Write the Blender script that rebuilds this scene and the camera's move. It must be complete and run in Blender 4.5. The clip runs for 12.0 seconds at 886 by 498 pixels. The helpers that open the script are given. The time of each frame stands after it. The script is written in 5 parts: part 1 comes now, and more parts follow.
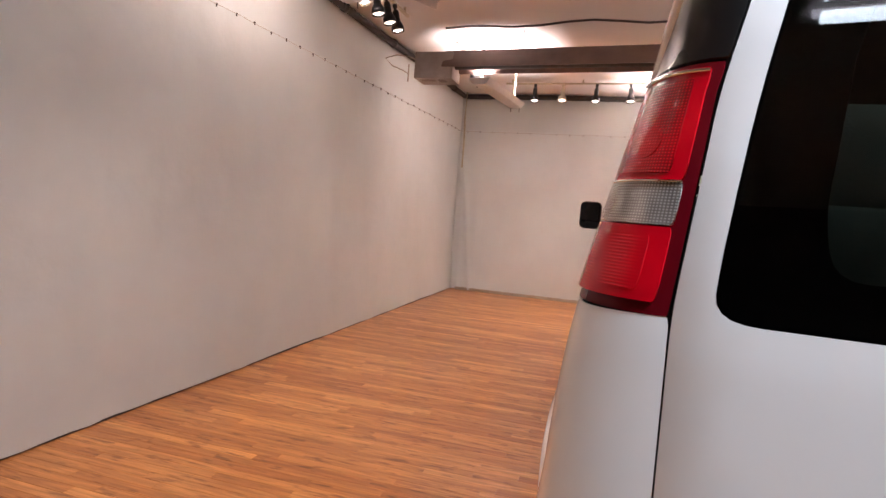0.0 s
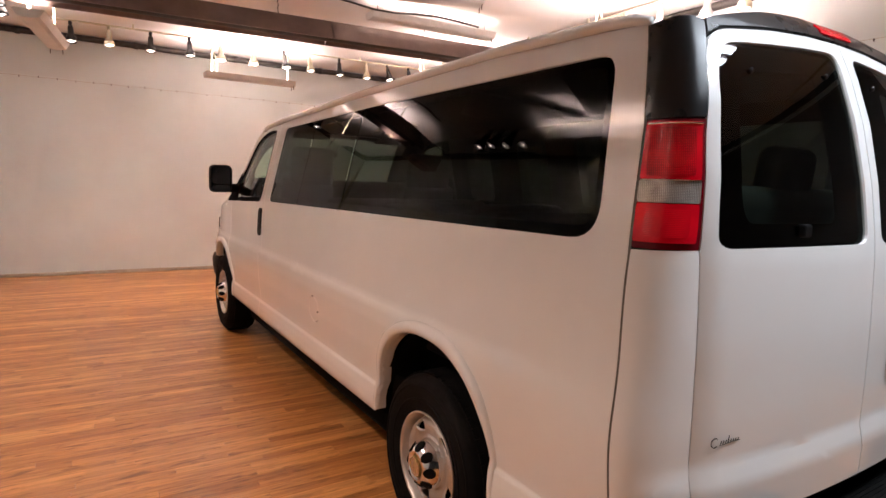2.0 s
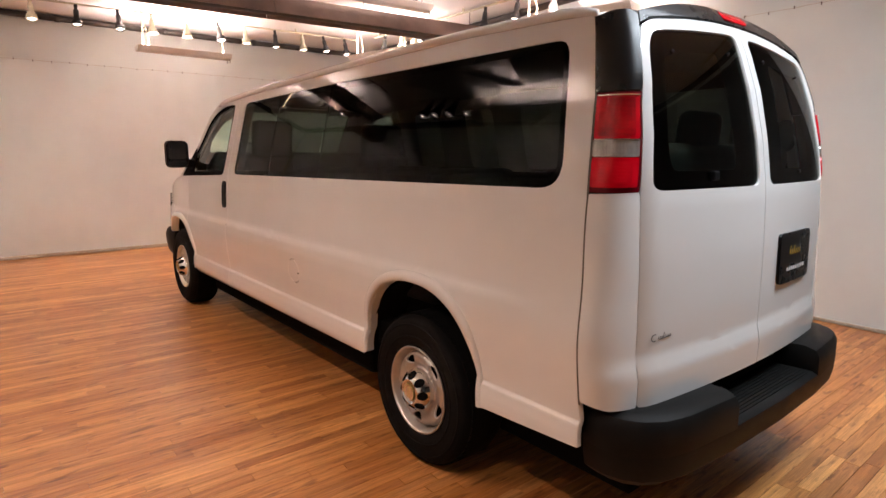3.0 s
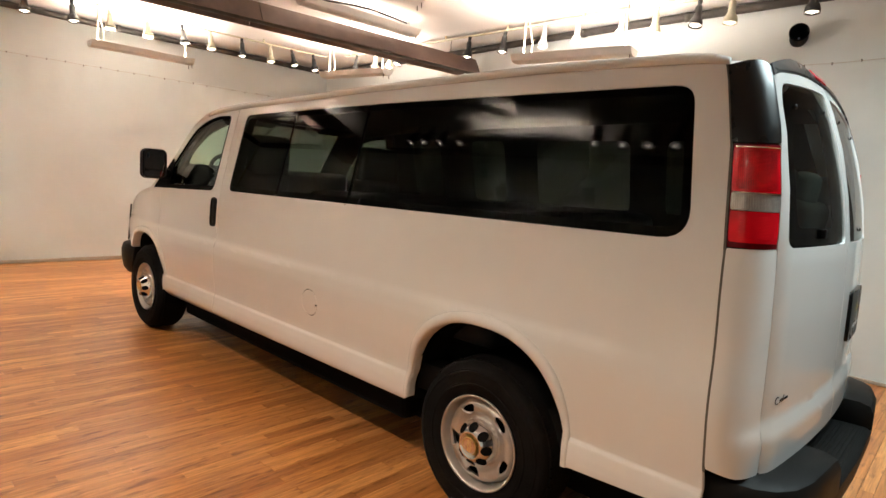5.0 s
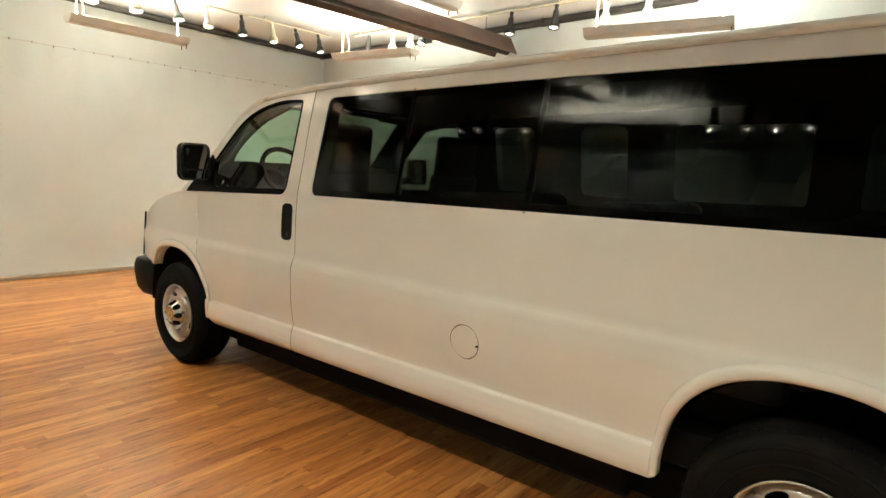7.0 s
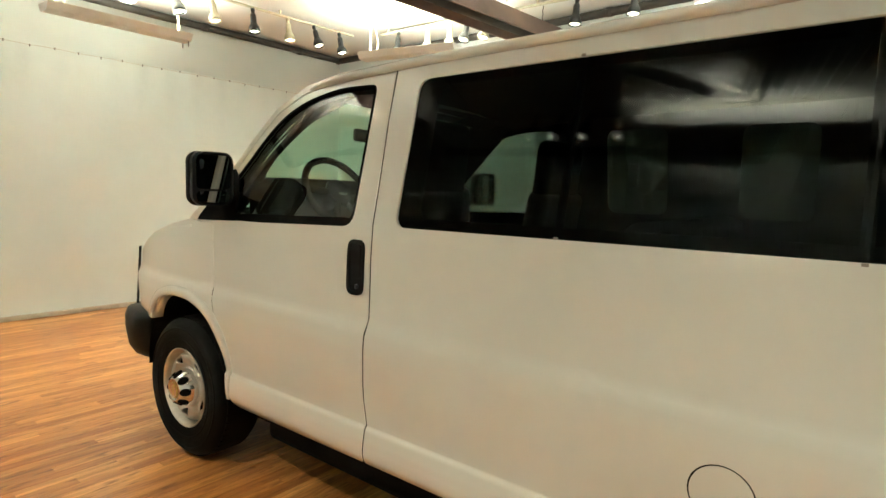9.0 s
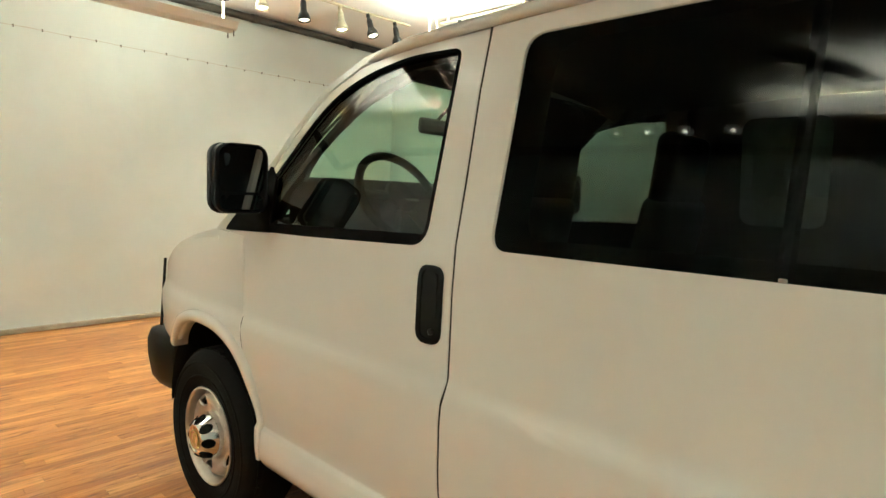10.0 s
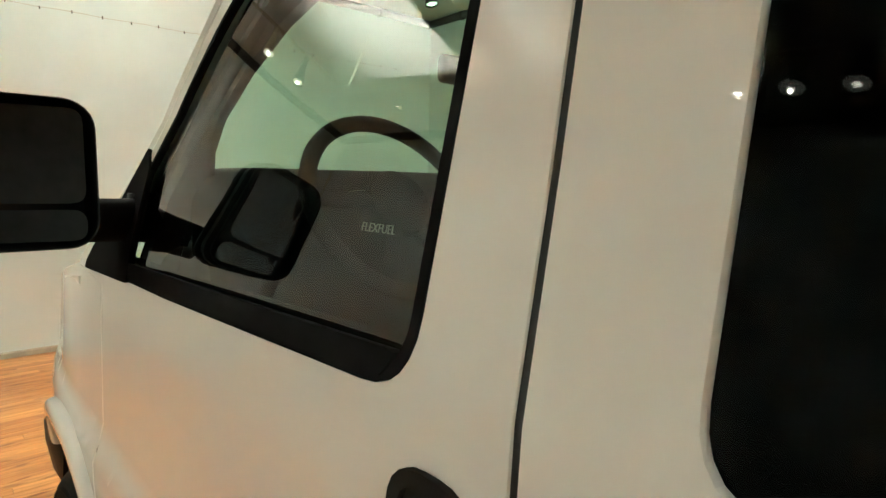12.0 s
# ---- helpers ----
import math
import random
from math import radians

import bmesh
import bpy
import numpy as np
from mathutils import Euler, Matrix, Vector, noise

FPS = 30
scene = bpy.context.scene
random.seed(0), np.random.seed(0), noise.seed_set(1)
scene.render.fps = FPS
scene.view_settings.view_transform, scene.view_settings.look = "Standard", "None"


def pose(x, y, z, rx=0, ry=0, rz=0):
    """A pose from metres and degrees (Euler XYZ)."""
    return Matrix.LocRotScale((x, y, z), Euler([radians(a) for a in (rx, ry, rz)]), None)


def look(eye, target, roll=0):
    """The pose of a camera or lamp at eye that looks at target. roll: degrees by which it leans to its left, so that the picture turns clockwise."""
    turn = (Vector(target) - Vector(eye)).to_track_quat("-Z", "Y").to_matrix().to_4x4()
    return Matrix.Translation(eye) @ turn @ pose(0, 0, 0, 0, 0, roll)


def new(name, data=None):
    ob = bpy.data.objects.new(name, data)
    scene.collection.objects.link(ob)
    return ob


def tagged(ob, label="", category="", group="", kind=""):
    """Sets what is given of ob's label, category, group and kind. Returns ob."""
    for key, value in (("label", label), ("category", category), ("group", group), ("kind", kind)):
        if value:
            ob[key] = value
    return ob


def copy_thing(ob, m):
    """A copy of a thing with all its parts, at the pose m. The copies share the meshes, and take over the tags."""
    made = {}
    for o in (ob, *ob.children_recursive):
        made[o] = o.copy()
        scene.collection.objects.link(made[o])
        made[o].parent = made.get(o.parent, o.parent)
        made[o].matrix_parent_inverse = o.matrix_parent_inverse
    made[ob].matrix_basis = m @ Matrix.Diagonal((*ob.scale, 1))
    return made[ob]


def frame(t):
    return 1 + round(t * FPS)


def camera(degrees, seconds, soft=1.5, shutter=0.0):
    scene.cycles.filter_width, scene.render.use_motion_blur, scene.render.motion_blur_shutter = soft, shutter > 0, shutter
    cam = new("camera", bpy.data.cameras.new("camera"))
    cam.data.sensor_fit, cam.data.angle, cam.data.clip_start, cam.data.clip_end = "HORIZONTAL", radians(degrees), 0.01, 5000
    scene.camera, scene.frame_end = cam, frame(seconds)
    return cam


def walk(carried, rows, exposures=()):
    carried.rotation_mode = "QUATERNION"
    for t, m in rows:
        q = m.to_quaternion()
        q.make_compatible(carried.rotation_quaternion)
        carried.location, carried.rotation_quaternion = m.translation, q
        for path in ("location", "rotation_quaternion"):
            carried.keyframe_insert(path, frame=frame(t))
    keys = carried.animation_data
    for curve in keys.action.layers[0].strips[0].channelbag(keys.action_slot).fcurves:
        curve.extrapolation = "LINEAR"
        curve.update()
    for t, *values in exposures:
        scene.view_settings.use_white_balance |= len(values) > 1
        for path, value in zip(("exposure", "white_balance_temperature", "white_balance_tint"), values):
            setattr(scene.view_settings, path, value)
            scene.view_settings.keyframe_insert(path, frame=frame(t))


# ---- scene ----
# The camera and its way: seconds, place in metres, then heading, tilt and lean in degrees.
cam = camera(75.3, 12.0)
ROWS = (
    (0.0, -0.841, -1.808, 1.479, 16.27, -4.40, 4.32),
    (0.5, -1.144, -1.894, 1.474, 2.72, -5.17, 4.11),
    (1.0, -1.434, -1.924, 1.484, -8.38, -5.49, 3.38),
    (1.5, -1.738, -1.868, 1.513, -20.12, -3.49, 2.41),
    (2.0, -2.083, -1.903, 1.501, -32.19, -6.42, 1.96),
    (2.3, -2.212, -1.967, 1.498, -37.13, -7.21, 2.84),
    (2.5, -2.307, -2.036, 1.484, -37.01, -7.44, 1.33),
    (2.7, -2.374, -2.103, 1.477, -38.10, -8.36, 0.15),
    (4.3, -2.854, -1.893, 1.483, -44.40, -8.55, 4.08),
    (4.5, -2.843, -1.793, 1.477, -45.45, -7.98, 4.87),
    (5.0, -2.833, -1.503, 1.500, -46.78, -6.68, 3.92),
    (5.5, -2.935, -1.177, 1.479, -49.91, -7.26, 4.27),
    (5.6, -2.954, -1.111, 1.483, -50.55, -7.71, 3.53),
    (6.0, -2.977, -0.830, 1.467, -49.82, -9.02, 2.79),
    (6.2, -2.955, -0.700, 1.482, -49.16, -8.26, 2.52),
    (6.5, -2.943, -0.486, 1.498, -48.96, -7.14, 3.36),
    (6.7, -2.938, -0.341, 1.482, -48.75, -7.34, 4.15),
    (7.0, -2.959, -0.137, 1.479, -51.54, -7.40, 2.67),
    (7.2, -2.942, -0.007, 1.474, -51.92, -8.23, 2.87),
    (8.8, -2.531, 0.926, 1.484, -52.28, -5.64, 2.78),
    (9.0, -2.437, 1.046, 1.468, -51.99, -5.80, 1.96),
    (9.3, -2.294, 1.194, 1.475, -48.48, -6.90, 1.32),
    (9.5, -2.199, 1.299, 1.487, -47.44, -6.91, 2.53),
    (9.8, -2.094, 1.461, 1.473, -46.33, -6.48, 2.86),
    (10.0, -2.025, 1.595, 1.469, -47.34, -5.68, 2.35),
    (10.4, -1.867, 1.821, 1.468, -47.04, -5.33, 1.52),
    (10.5, -1.823, 1.866, 1.465, -45.93, -5.59, 1.81),
    (10.7, -1.698, 1.949, 1.472, -41.54, -5.23, 2.80),
    (11.0, -1.559, 2.064, 1.479, -40.46, -5.92, 3.89),
    (11.2, -1.473, 2.139, 1.471, -40.12, -7.48, 1.17),
    (11.5, -1.364, 2.248, 1.469, -43.00, -7.76, -1.09),
    (11.8, -1.260, 2.335, 1.489, -45.47, -8.82, -0.61),
    (12.0, -1.173, 2.363, 1.489, -42.50, -6.88, 1.09),
)


def aim(x, y, z, yaw, pitch, lean):
    a, p = radians(yaw), radians(pitch)
    return look((x, y, z), (x - math.sin(a) * math.cos(p), y + math.cos(a) * math.cos(p), z + math.sin(p)), lean)


walk(cam, [(r[0], aim(*r[1:])) for r in ROWS],
     exposures=((0.0, 0.14, 6180, 31), (1.5, 0.12, 6270, 29), (2.5, 0.13, 6480, 31), (4.5, 0.24, 6350, 14), (5.5, 0.32, 6300, 11), (7.0, 0.39, 5960, -5), (9.5, 0.43, 5800, -14), (12.0, 0.38, 5530, -11)))

# ---- world and lights ----
world = bpy.data.worlds.new("world")
scene.world = world
world.use_nodes = True
world.node_tree.nodes["Background"].inputs["Color"].default_value = (0.9, 0.85, 0.8, 1)
world.node_tree.nodes["Background"].inputs["Strength"].default_value = 0.02

WARM = (1.0, 0.86, 0.72)
COOL = (0.74, 0.96, 0.95)


def area_lamp(name, m, sx, sy, watts, colour, spread=180):
    data = bpy.data.lights.new(name, "AREA")
    data.shape, data.size, data.size_y = "RECTANGLE", sx, sy
    data.energy, data.color, data.spread = watts, colour, radians(spread)
    ob = new(name, data)
    ob.matrix_world = m
    return ob


# Hanging troughs that light the ceiling: two ends (x, y), height of the underside, watts.
TROUGHS = (
    ((-0.57, 6.95), (0.69, 6.92), 2.89, 98),
    ((2.30, 6.00), (2.50, 4.80), 2.92, 80),
    ((2.24, 2.39), (2.45, 1.15), 2.81, 105),
    ((-2.45, 4.65), (-2.28, 6.15), 2.87, 145),
    ((0.60, 4.00), (2.16, 3.93), 3.25, 10),
    ((0.20, 3.44), (1.34, 2.96), 3.27, 2),
    ((-1.40, 2.68), (-0.29, 3.34), 3.27, 2),
    ((-3.12, 1.20), (-3.06, 2.60), 3.07, 155),
)
for p, q, h, watts in TROUGHS:
    mid, way = (Vector(p) + Vector(q)) / 2, Vector(q) - Vector(p)
    area_lamp("trough_light", pose(mid.x, mid.y, h + 0.09, 180, 0, math.degrees(math.atan2(way.y, way.x))), way.length * 0.92, 0.16, watts, WARM, 125 if -2.6 < mid.x < -2 else 115 if mid.x < -2.6 else 180 if mid.x > 2 else 150)
# Cool tubes of the louvred fitting behind the van.
for k in range(4):
    area_lamp("tube_light", pose(0.40, -2.24 + 0.18 * k, 3.195, 0, 0, 0), 1.7, 0.11, 18, COOL)

# Spotlights on the ceiling tracks: kind, x, y, turn and tilt in degrees.
TRACK_Y = lambda x: 6.94 - 0.0585 * (x + 1.73)
SPOTS = (
    [(k, x, TRACK_Y(x), 180 + turn, tilt + 6) for k, x, turn, tilt in (
        ("b", 2.53, 5, 8), ("b", 2.15, 10, 14), ("w", 1.79, 0, 5), ("b", 1.35, -5, 3), ("w", 0.89, 0, 7), ("b", 0.50, 20, 10), ("w", 0.065, 0, 4), ("w", -0.376, 0, 4),
        ("b", -0.78, 8, 6), ("b", -1.25, -8, 5), ("w", -1.73, 0, 9), ("b", -2.15, 10, 5))]
    + [(k, 2.90, y, 90, tilt) for k, y, tilt in (
        ("b", 6.02, 6), ("w", 5.55, 3), ("w", 5.22, 3), ("b", 4.97, 18), ("w", 4.72, 14), ("b", 3.66, 7), ("b", 3.08, 10), ("g", 2.50, 6), ("g", 2.06, 4), ("g", 1.53, 8),
        ("w", 1.17, 4), ("b", 0.75, 14), ("w", 0.45, 6), ("b", -0.2, 5), ("w", -0.8, 5))]
    + [(k, -3.07, y, -90, tilt) for k, y, tilt in (
        ("b", 3.52, 12), ("b", 3.29, 14), ("b", 3.04, 12), ("w", 2.75, 10), ("b", 1.09, 10), ("b", 0.83, 8), ("w", 0.62, 8), ("b", 0.41, 8), ("w", -0.6, 8), ("b", -1.4, 8))]
    + [("b", -2.80, y, -80, tilt) for y, tilt in ((5.95, 12), (5.55, 14), (5.15, 10))]
)


SPOT_TONE = (1.0, 0.82, 0.62)
# The spotlights whose beams reach into the room: place on the track, watts.
BEAMS = {(-3.07, 3.29): 70, (-3.07, 1.09): 46, (-3.07, 0.62): 80, (-3.07, -0.6): 44, (-3.07, -1.4): 76, (-2.80, 5.55): 35, (-1.73, 6.94): 70, (-0.376, 6.861): 70, (0.89, 6.787): 70,
         (2.15, 6.713): 70, (2.90, 5.22): 70, (2.90, 3.08): 60, (2.90, 1.17): 80, (2.90, -0.2): 100}
for kind, x, y, turn, tilt in SPOTS:
    watts = BEAMS.get((x, round(y, 3)))
    if watts:
        data = bpy.data.lights.new("spot_beam", "SPOT")
        data.energy, data.color, data.spot_size, data.spot_blend, data.shadow_soft_size = watts, SPOT_TONE, radians(95), 1.0, 0.010
        at = Matrix.Translation((x, y, 3.378)) @ Matrix.Rotation(radians(turn), 4, "Z") @ Matrix.Rotation(radians(tilt), 4, "X") @ Vector((0, 0, -0.275))
        new("spot_beam", data).matrix_world = pose(*at, 0, 22 if x > 2.5 else -14 if x < -2.5 else 0, 0)

# ---- materials ----
def material(name, colour, rough=0.5, metal=0.0, coat=0.0, spec=0.5):
    m = bpy.data.materials.new(name)
    m.use_nodes = True
    b = m.node_tree.nodes["Principled BSDF"]
    b.inputs["Base Color"].default_value = (*colour, 1)
    b.inputs["Roughness"].default_value = rough
    b.inputs["Metallic"].default_value = metal
    b.inputs["Coat Weight"].default_value = coat
    b.inputs["Coat Roughness"].default_value = 0.02
    b.inputs["Specular IOR Level"].default_value = spec
    return m


def node(m, kind, **values):
    n = m.node_tree.nodes.new(kind)
    for k, v in values.items():
        n.inputs[k.replace("_", " ")].default_value = v
    return n


def link(m, a, b):
    m.node_tree.links.new(a, b)


def varied(m, scale, low, high, bump=0.0, bump_scale=60.0, stretch=(1, 1, 1), rough=None, detail=4.0):
    """Two scales of noise: broad change of colour, and fine relief."""
    t, b = m.node_tree, m.node_tree.nodes["Principled BSDF"]
    co = t.nodes.new("ShaderNodeTexCoord")
    mp = t.nodes.new("ShaderNodeMapping")
    mp.inputs["Scale"].default_value = stretch
    link(m, co.outputs["Object"], mp.inputs["Vector"])
    n = node(m, "ShaderNodeTexNoise", Scale=scale, Detail=detail, Roughness=0.6)
    link(m, mp.outputs["Vector"], n.inputs["Vector"])
    ramp = t.nodes.new("ShaderNodeValToRGB")
    ramp.color_ramp.elements[0].position, ramp.color_ramp.elements[1].position = 0.3, 0.7
    ramp.color_ramp.elements[0].color, ramp.color_ramp.elements[1].color = (*low, 1), (*high, 1)
    link(m, n.outputs["Fac"], ramp.inputs["Fac"])
    link(m, ramp.outputs["Color"], b.inputs["Base Color"])
    if rough:
        mr = t.nodes.new("ShaderNodeMapRange")
        mr.inputs["To Min"].default_value, mr.inputs["To Max"].default_value = rough
        link(m, n.outputs["Fac"], mr.inputs["Value"])
        link(m, mr.outputs["Result"], b.inputs["Roughness"])
    if bump:
        f = node(m, "ShaderNodeTexNoise", Scale=bump_scale, Detail=3.0)
        link(m, mp.outputs["Vector"], f.inputs["Vector"])
        bp = node(m, "ShaderNodeBump", Strength=bump, Distance=0.01)
        link(m, f.outputs["Fac"], bp.inputs["Height"])
        link(m, bp.outputs["Normal"], b.inputs["Normal"])
    return m


def glass(name, tint, index=1.5, gloss_rough=0.0):
    """A thin pane: tinted see-through, with a mirror-like gloss that grows at flat angles."""
    m = bpy.data.materials.new(name)
    m.use_nodes = True
    t = m.node_tree
    t.nodes.clear()
    out = t.nodes.new("ShaderNodeOutputMaterial")
    mix, clear, gloss, fres = (t.nodes.new("ShaderNode" + k) for k in ("MixShader", "BsdfTransparent", "BsdfGlossy", "Fresnel"))
    clear.inputs["Color"].default_value = (*tint, 1)
    gloss.inputs["Roughness"].default_value = gloss_rough
    fres.inputs["IOR"].default_value = index
    link(m, fres.outputs["Fac"], mix.inputs[0])
    link(m, clear.outputs["BSDF"], mix.inputs[1])
    link(m, gloss.outputs["BSDF"], mix.inputs[2])
    link(m, mix.outputs["Shader"], out.inputs["Surface"])
    return m


def glowing(name, colour, strength):
    m = material(name, colour, 0.4)
    b = m.node_tree.nodes["Principled BSDF"]
    b.inputs["Emission Color"].default_value = (*colour, 1)
    b.inputs["Emission Strength"].default_value = strength
    return m


WHITE_PAINT = varied(material("white_paint", (0.78, 0.77, 0.74), 0.32, coat=1.0, spec=0.2), 1.2, (0.76, 0.75, 0.72), (0.80, 0.79, 0.77), rough=(0.25, 0.34))
BLACK_PLASTIC = varied(material("black_plastic", (0.01, 0.01, 0.011), 0.55, spec=0.08), 8, (0.004, 0.004, 0.0043), (0.008, 0.008, 0.0083), 0.08, 500, rough=(0.48, 0.62))
BUMPER_BLACK = varied(material("bumper_black", (0.01, 0.0095, 0.009), 0.46, spec=0.14), 8, (0.0055, 0.0052, 0.005), (0.010, 0.0095, 0.009), 0.08, 400, rough=(0.40, 0.56))
TRIM_BLACK = varied(material("trim_black", (0.005, 0.005, 0.005), 0.9, spec=0.02), 8, (0.003, 0.003, 0.0032), (0.007, 0.007, 0.0072))
SATIN_BLACK = varied(material("satin_black", (0.01, 0.01, 0.01), 0.3, spec=0.3), 5, (0.004, 0.004, 0.0042), (0.007, 0.007, 0.0073), rough=(0.24, 0.32))
RUBBER = varied(material("rubber", (0.01, 0.01, 0.01), 0.7, spec=0.05), 10, (0.004, 0.004, 0.004), (0.008, 0.0077, 0.0075), 0.15, 300, rough=(0.6, 0.8))
TRIM_GREY = varied(material("trim_grey", (0.03, 0.03, 0.03), 0.8, spec=0.3), 6, (0.010, 0.010, 0.011), (0.017, 0.017, 0.017), 0.1, 300)
DASH_GREY = varied(material("dash_grey", (0.01, 0.01, 0.01), 0.85, spec=0.1), 6, (0.005, 0.005, 0.0055), (0.008, 0.008, 0.008), 0.1, 300)
SEAM_GREY = material("seam_shade_grey", (0.13, 0.118, 0.10), 0.7, spec=0.1)
# Near black that puts the shade of gaps, wells and cabin into colour.
SHADE_BLACK = material("deep_shade_black", (0.008, 0.0075, 0.007), 0.9, spec=0.02)
STEEL = varied(material("wheel_steel", (0.55, 0.53, 0.50), 0.38, metal=0.75), 12, (0.50, 0.48, 0.45), (0.62, 0.60, 0.57), rough=(0.32, 0.45))
CHROME = material("chrome", (0.82, 0.82, 0.82), 0.12, metal=1.0)
BRASS_TONE = material("gold_badge", (0.55, 0.36, 0.10), 0.35, metal=0.6)
TINT_GLASS = glass("tinted_glass", (0.085, 0.100, 0.087), 1.18)
# Darker copy of the same tint, dimming the light seen through far windows.
FAR_DIM_GLASS = glass("far_dimmed_glass", (0.034, 0.040, 0.035), 1.17)
REAR_GLASS = glass("rear_tinted_glass", (0.34, 0.39, 0.355), 1.42)
DOOR_GLASS = glass("door_glass", (0.70, 0.87, 0.77), 1.85)
FRIT = material("black_glass_border", (0.003, 0.003, 0.003), 0.1, spec=0.04)
MIRROR = material("mirror_glass", (0.30, 0.31, 0.31), 0.02, metal=1.0)
def lens(name, colour, grid, metal=0.0, deep=None):
    """A ribbed lamp lens: fine squares or ribs in relief, with the shade of the hollows put into the colour."""
    m = material(name, colour, 0.22, metal=metal, coat=0.35, spec=0.3)
    t, b = m.node_tree, m.node_tree.nodes["Principled BSDF"]
    co = t.nodes.new("ShaderNodeTexCoord")
    turned = t.nodes.new("ShaderNodeMapping")
    turned.inputs["Rotation"].default_value = (0, 0, radians(45))
    link(m, co.outputs["Object"], turned.inputs["Vector"])
    waves = []
    for axis, scale in zip("XYZ", grid):
        if not scale:
            continue
        w = t.nodes.new("ShaderNodeTexWave")
        w.bands_direction = axis
        w.inputs["Scale"].default_value = scale
        link(m, turned.outputs["Vector"], w.inputs["Vector"])
        waves.append(w)
    total = waves[0].outputs["Fac"]
    for w in waves[1:]:
        a = t.nodes.new("ShaderNodeMath")
        a.operation = "MULTIPLY"
        link(m, total, a.inputs[0])
        link(m, w.outputs["Fac"], a.inputs[1])
        total = a.outputs[0]
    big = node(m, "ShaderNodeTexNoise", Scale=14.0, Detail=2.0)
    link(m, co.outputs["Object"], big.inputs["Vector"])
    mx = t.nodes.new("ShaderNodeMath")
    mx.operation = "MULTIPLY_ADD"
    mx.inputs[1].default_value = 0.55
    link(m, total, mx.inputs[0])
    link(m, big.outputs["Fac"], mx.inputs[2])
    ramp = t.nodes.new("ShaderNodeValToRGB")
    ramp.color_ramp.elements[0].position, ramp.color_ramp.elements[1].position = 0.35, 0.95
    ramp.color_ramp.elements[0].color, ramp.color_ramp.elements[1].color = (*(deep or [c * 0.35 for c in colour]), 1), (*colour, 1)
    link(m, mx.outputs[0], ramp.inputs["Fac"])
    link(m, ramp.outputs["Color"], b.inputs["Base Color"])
    bp = node(m, "ShaderNodeBump", Strength=0.3, Distance=0.001)
    link(m, total, bp.inputs["Height"])
    link(m, bp.outputs["Normal"], b.inputs["Normal"])
    return m


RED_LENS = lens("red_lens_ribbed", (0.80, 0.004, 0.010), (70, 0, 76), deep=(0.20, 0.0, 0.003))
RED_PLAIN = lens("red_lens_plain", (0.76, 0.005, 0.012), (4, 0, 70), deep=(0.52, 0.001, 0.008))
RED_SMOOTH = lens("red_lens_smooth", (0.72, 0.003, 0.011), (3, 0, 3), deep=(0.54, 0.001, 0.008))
RED_HOT_SPOT = lens("red_hot_spot", (0.78, 0.012, 0.016), (70, 0, 76), metal=0.2, deep=(0.36, 0.001, 0.005))
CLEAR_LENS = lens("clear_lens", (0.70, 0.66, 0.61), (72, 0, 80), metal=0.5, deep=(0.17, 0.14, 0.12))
LAMP_RIM = material("dark_red_rim", (0.12, 0.002, 0.006), 0.25, spec=0.3)
PILLAR_GREY = varied(material("pillar_grey", (0.07, 0.07, 0.068), 0.8, spec=0.2), 6, (0.018, 0.018, 0.0175), (0.028, 0.028, 0.027))
DARK_UNSEEN = varied(material("dark_unseen_cloth", (0.03, 0.03, 0.03), 0.95, spec=0.1), 2, (0.09, 0.085, 0.08), (0.15, 0.14, 0.13), 0.2, 30)
WALL_PAINT = varied(material("wall_paint", (0.74, 0.72, 0.68), 0.9), 0.7, (0.645, 0.695, 0.685), (0.72, 0.775, 0.765), 0.15, 90)
CANVAS = varied(material("canvas", (0.74, 0.72, 0.68), 0.95), 0.9, (0.645, 0.695, 0.685), (0.72, 0.775, 0.765), 0.45, 7)
CEILING_PAINT = varied(material("ceiling_paint", (0.78, 0.76, 0.73), 0.9), 0.6, (0.72, 0.70, 0.67), (0.82, 0.80, 0.77), 0.1, 40)
DARK_TRIM = varied(material("dark_pipe_paint", (0.05, 0.045, 0.04), 0.6), 4, (0.035, 0.03, 0.028), (0.07, 0.062, 0.055))
HOOD_BROWN = varied(material("heater_hood", (0.16, 0.10, 0.08), 0.5, metal=0.2), 3, (0.11, 0.07, 0.058), (0.19, 0.125, 0.10), rough=(0.4, 0.6))
BOX_GREY = varied(material("burner_grey", (0.30, 0.26, 0.23), 0.6), 6, (0.26, 0.22, 0.20), (0.34, 0.30, 0.27))
TROUGH_WHITE = varied(material("trough_white", (0.70, 0.68, 0.65), 0.5), 4, (0.64, 0.62, 0.59), (0.74, 0.72, 0.69))
LAMP_WHITE = varied(material("lamp_white", (0.55, 0.50, 0.36), 0.4), 20, (0.48, 0.44, 0.31), (0.60, 0.55, 0.40))
LAMP_BLACK = material("lamp_black", (0.015, 0.015, 0.015), 0.4)
LAMP_GREY = material("lamp_grey", (0.35, 0.34, 0.33), 0.4)
BULB_GLOW = glowing("bulb_glow", (1.0, 0.86, 0.70), 60.0)
BULB_FACE = glowing("bulb_face", (1.0, 0.88, 0.70), 2.2)
TUBE_GLOW = glowing("tube_glow", (0.93, 0.97, 1.0), 7.0)
UPTUBE_GLOW = glowing("warm_tube_glow", (1.0, 0.86, 0.70), 4.0)
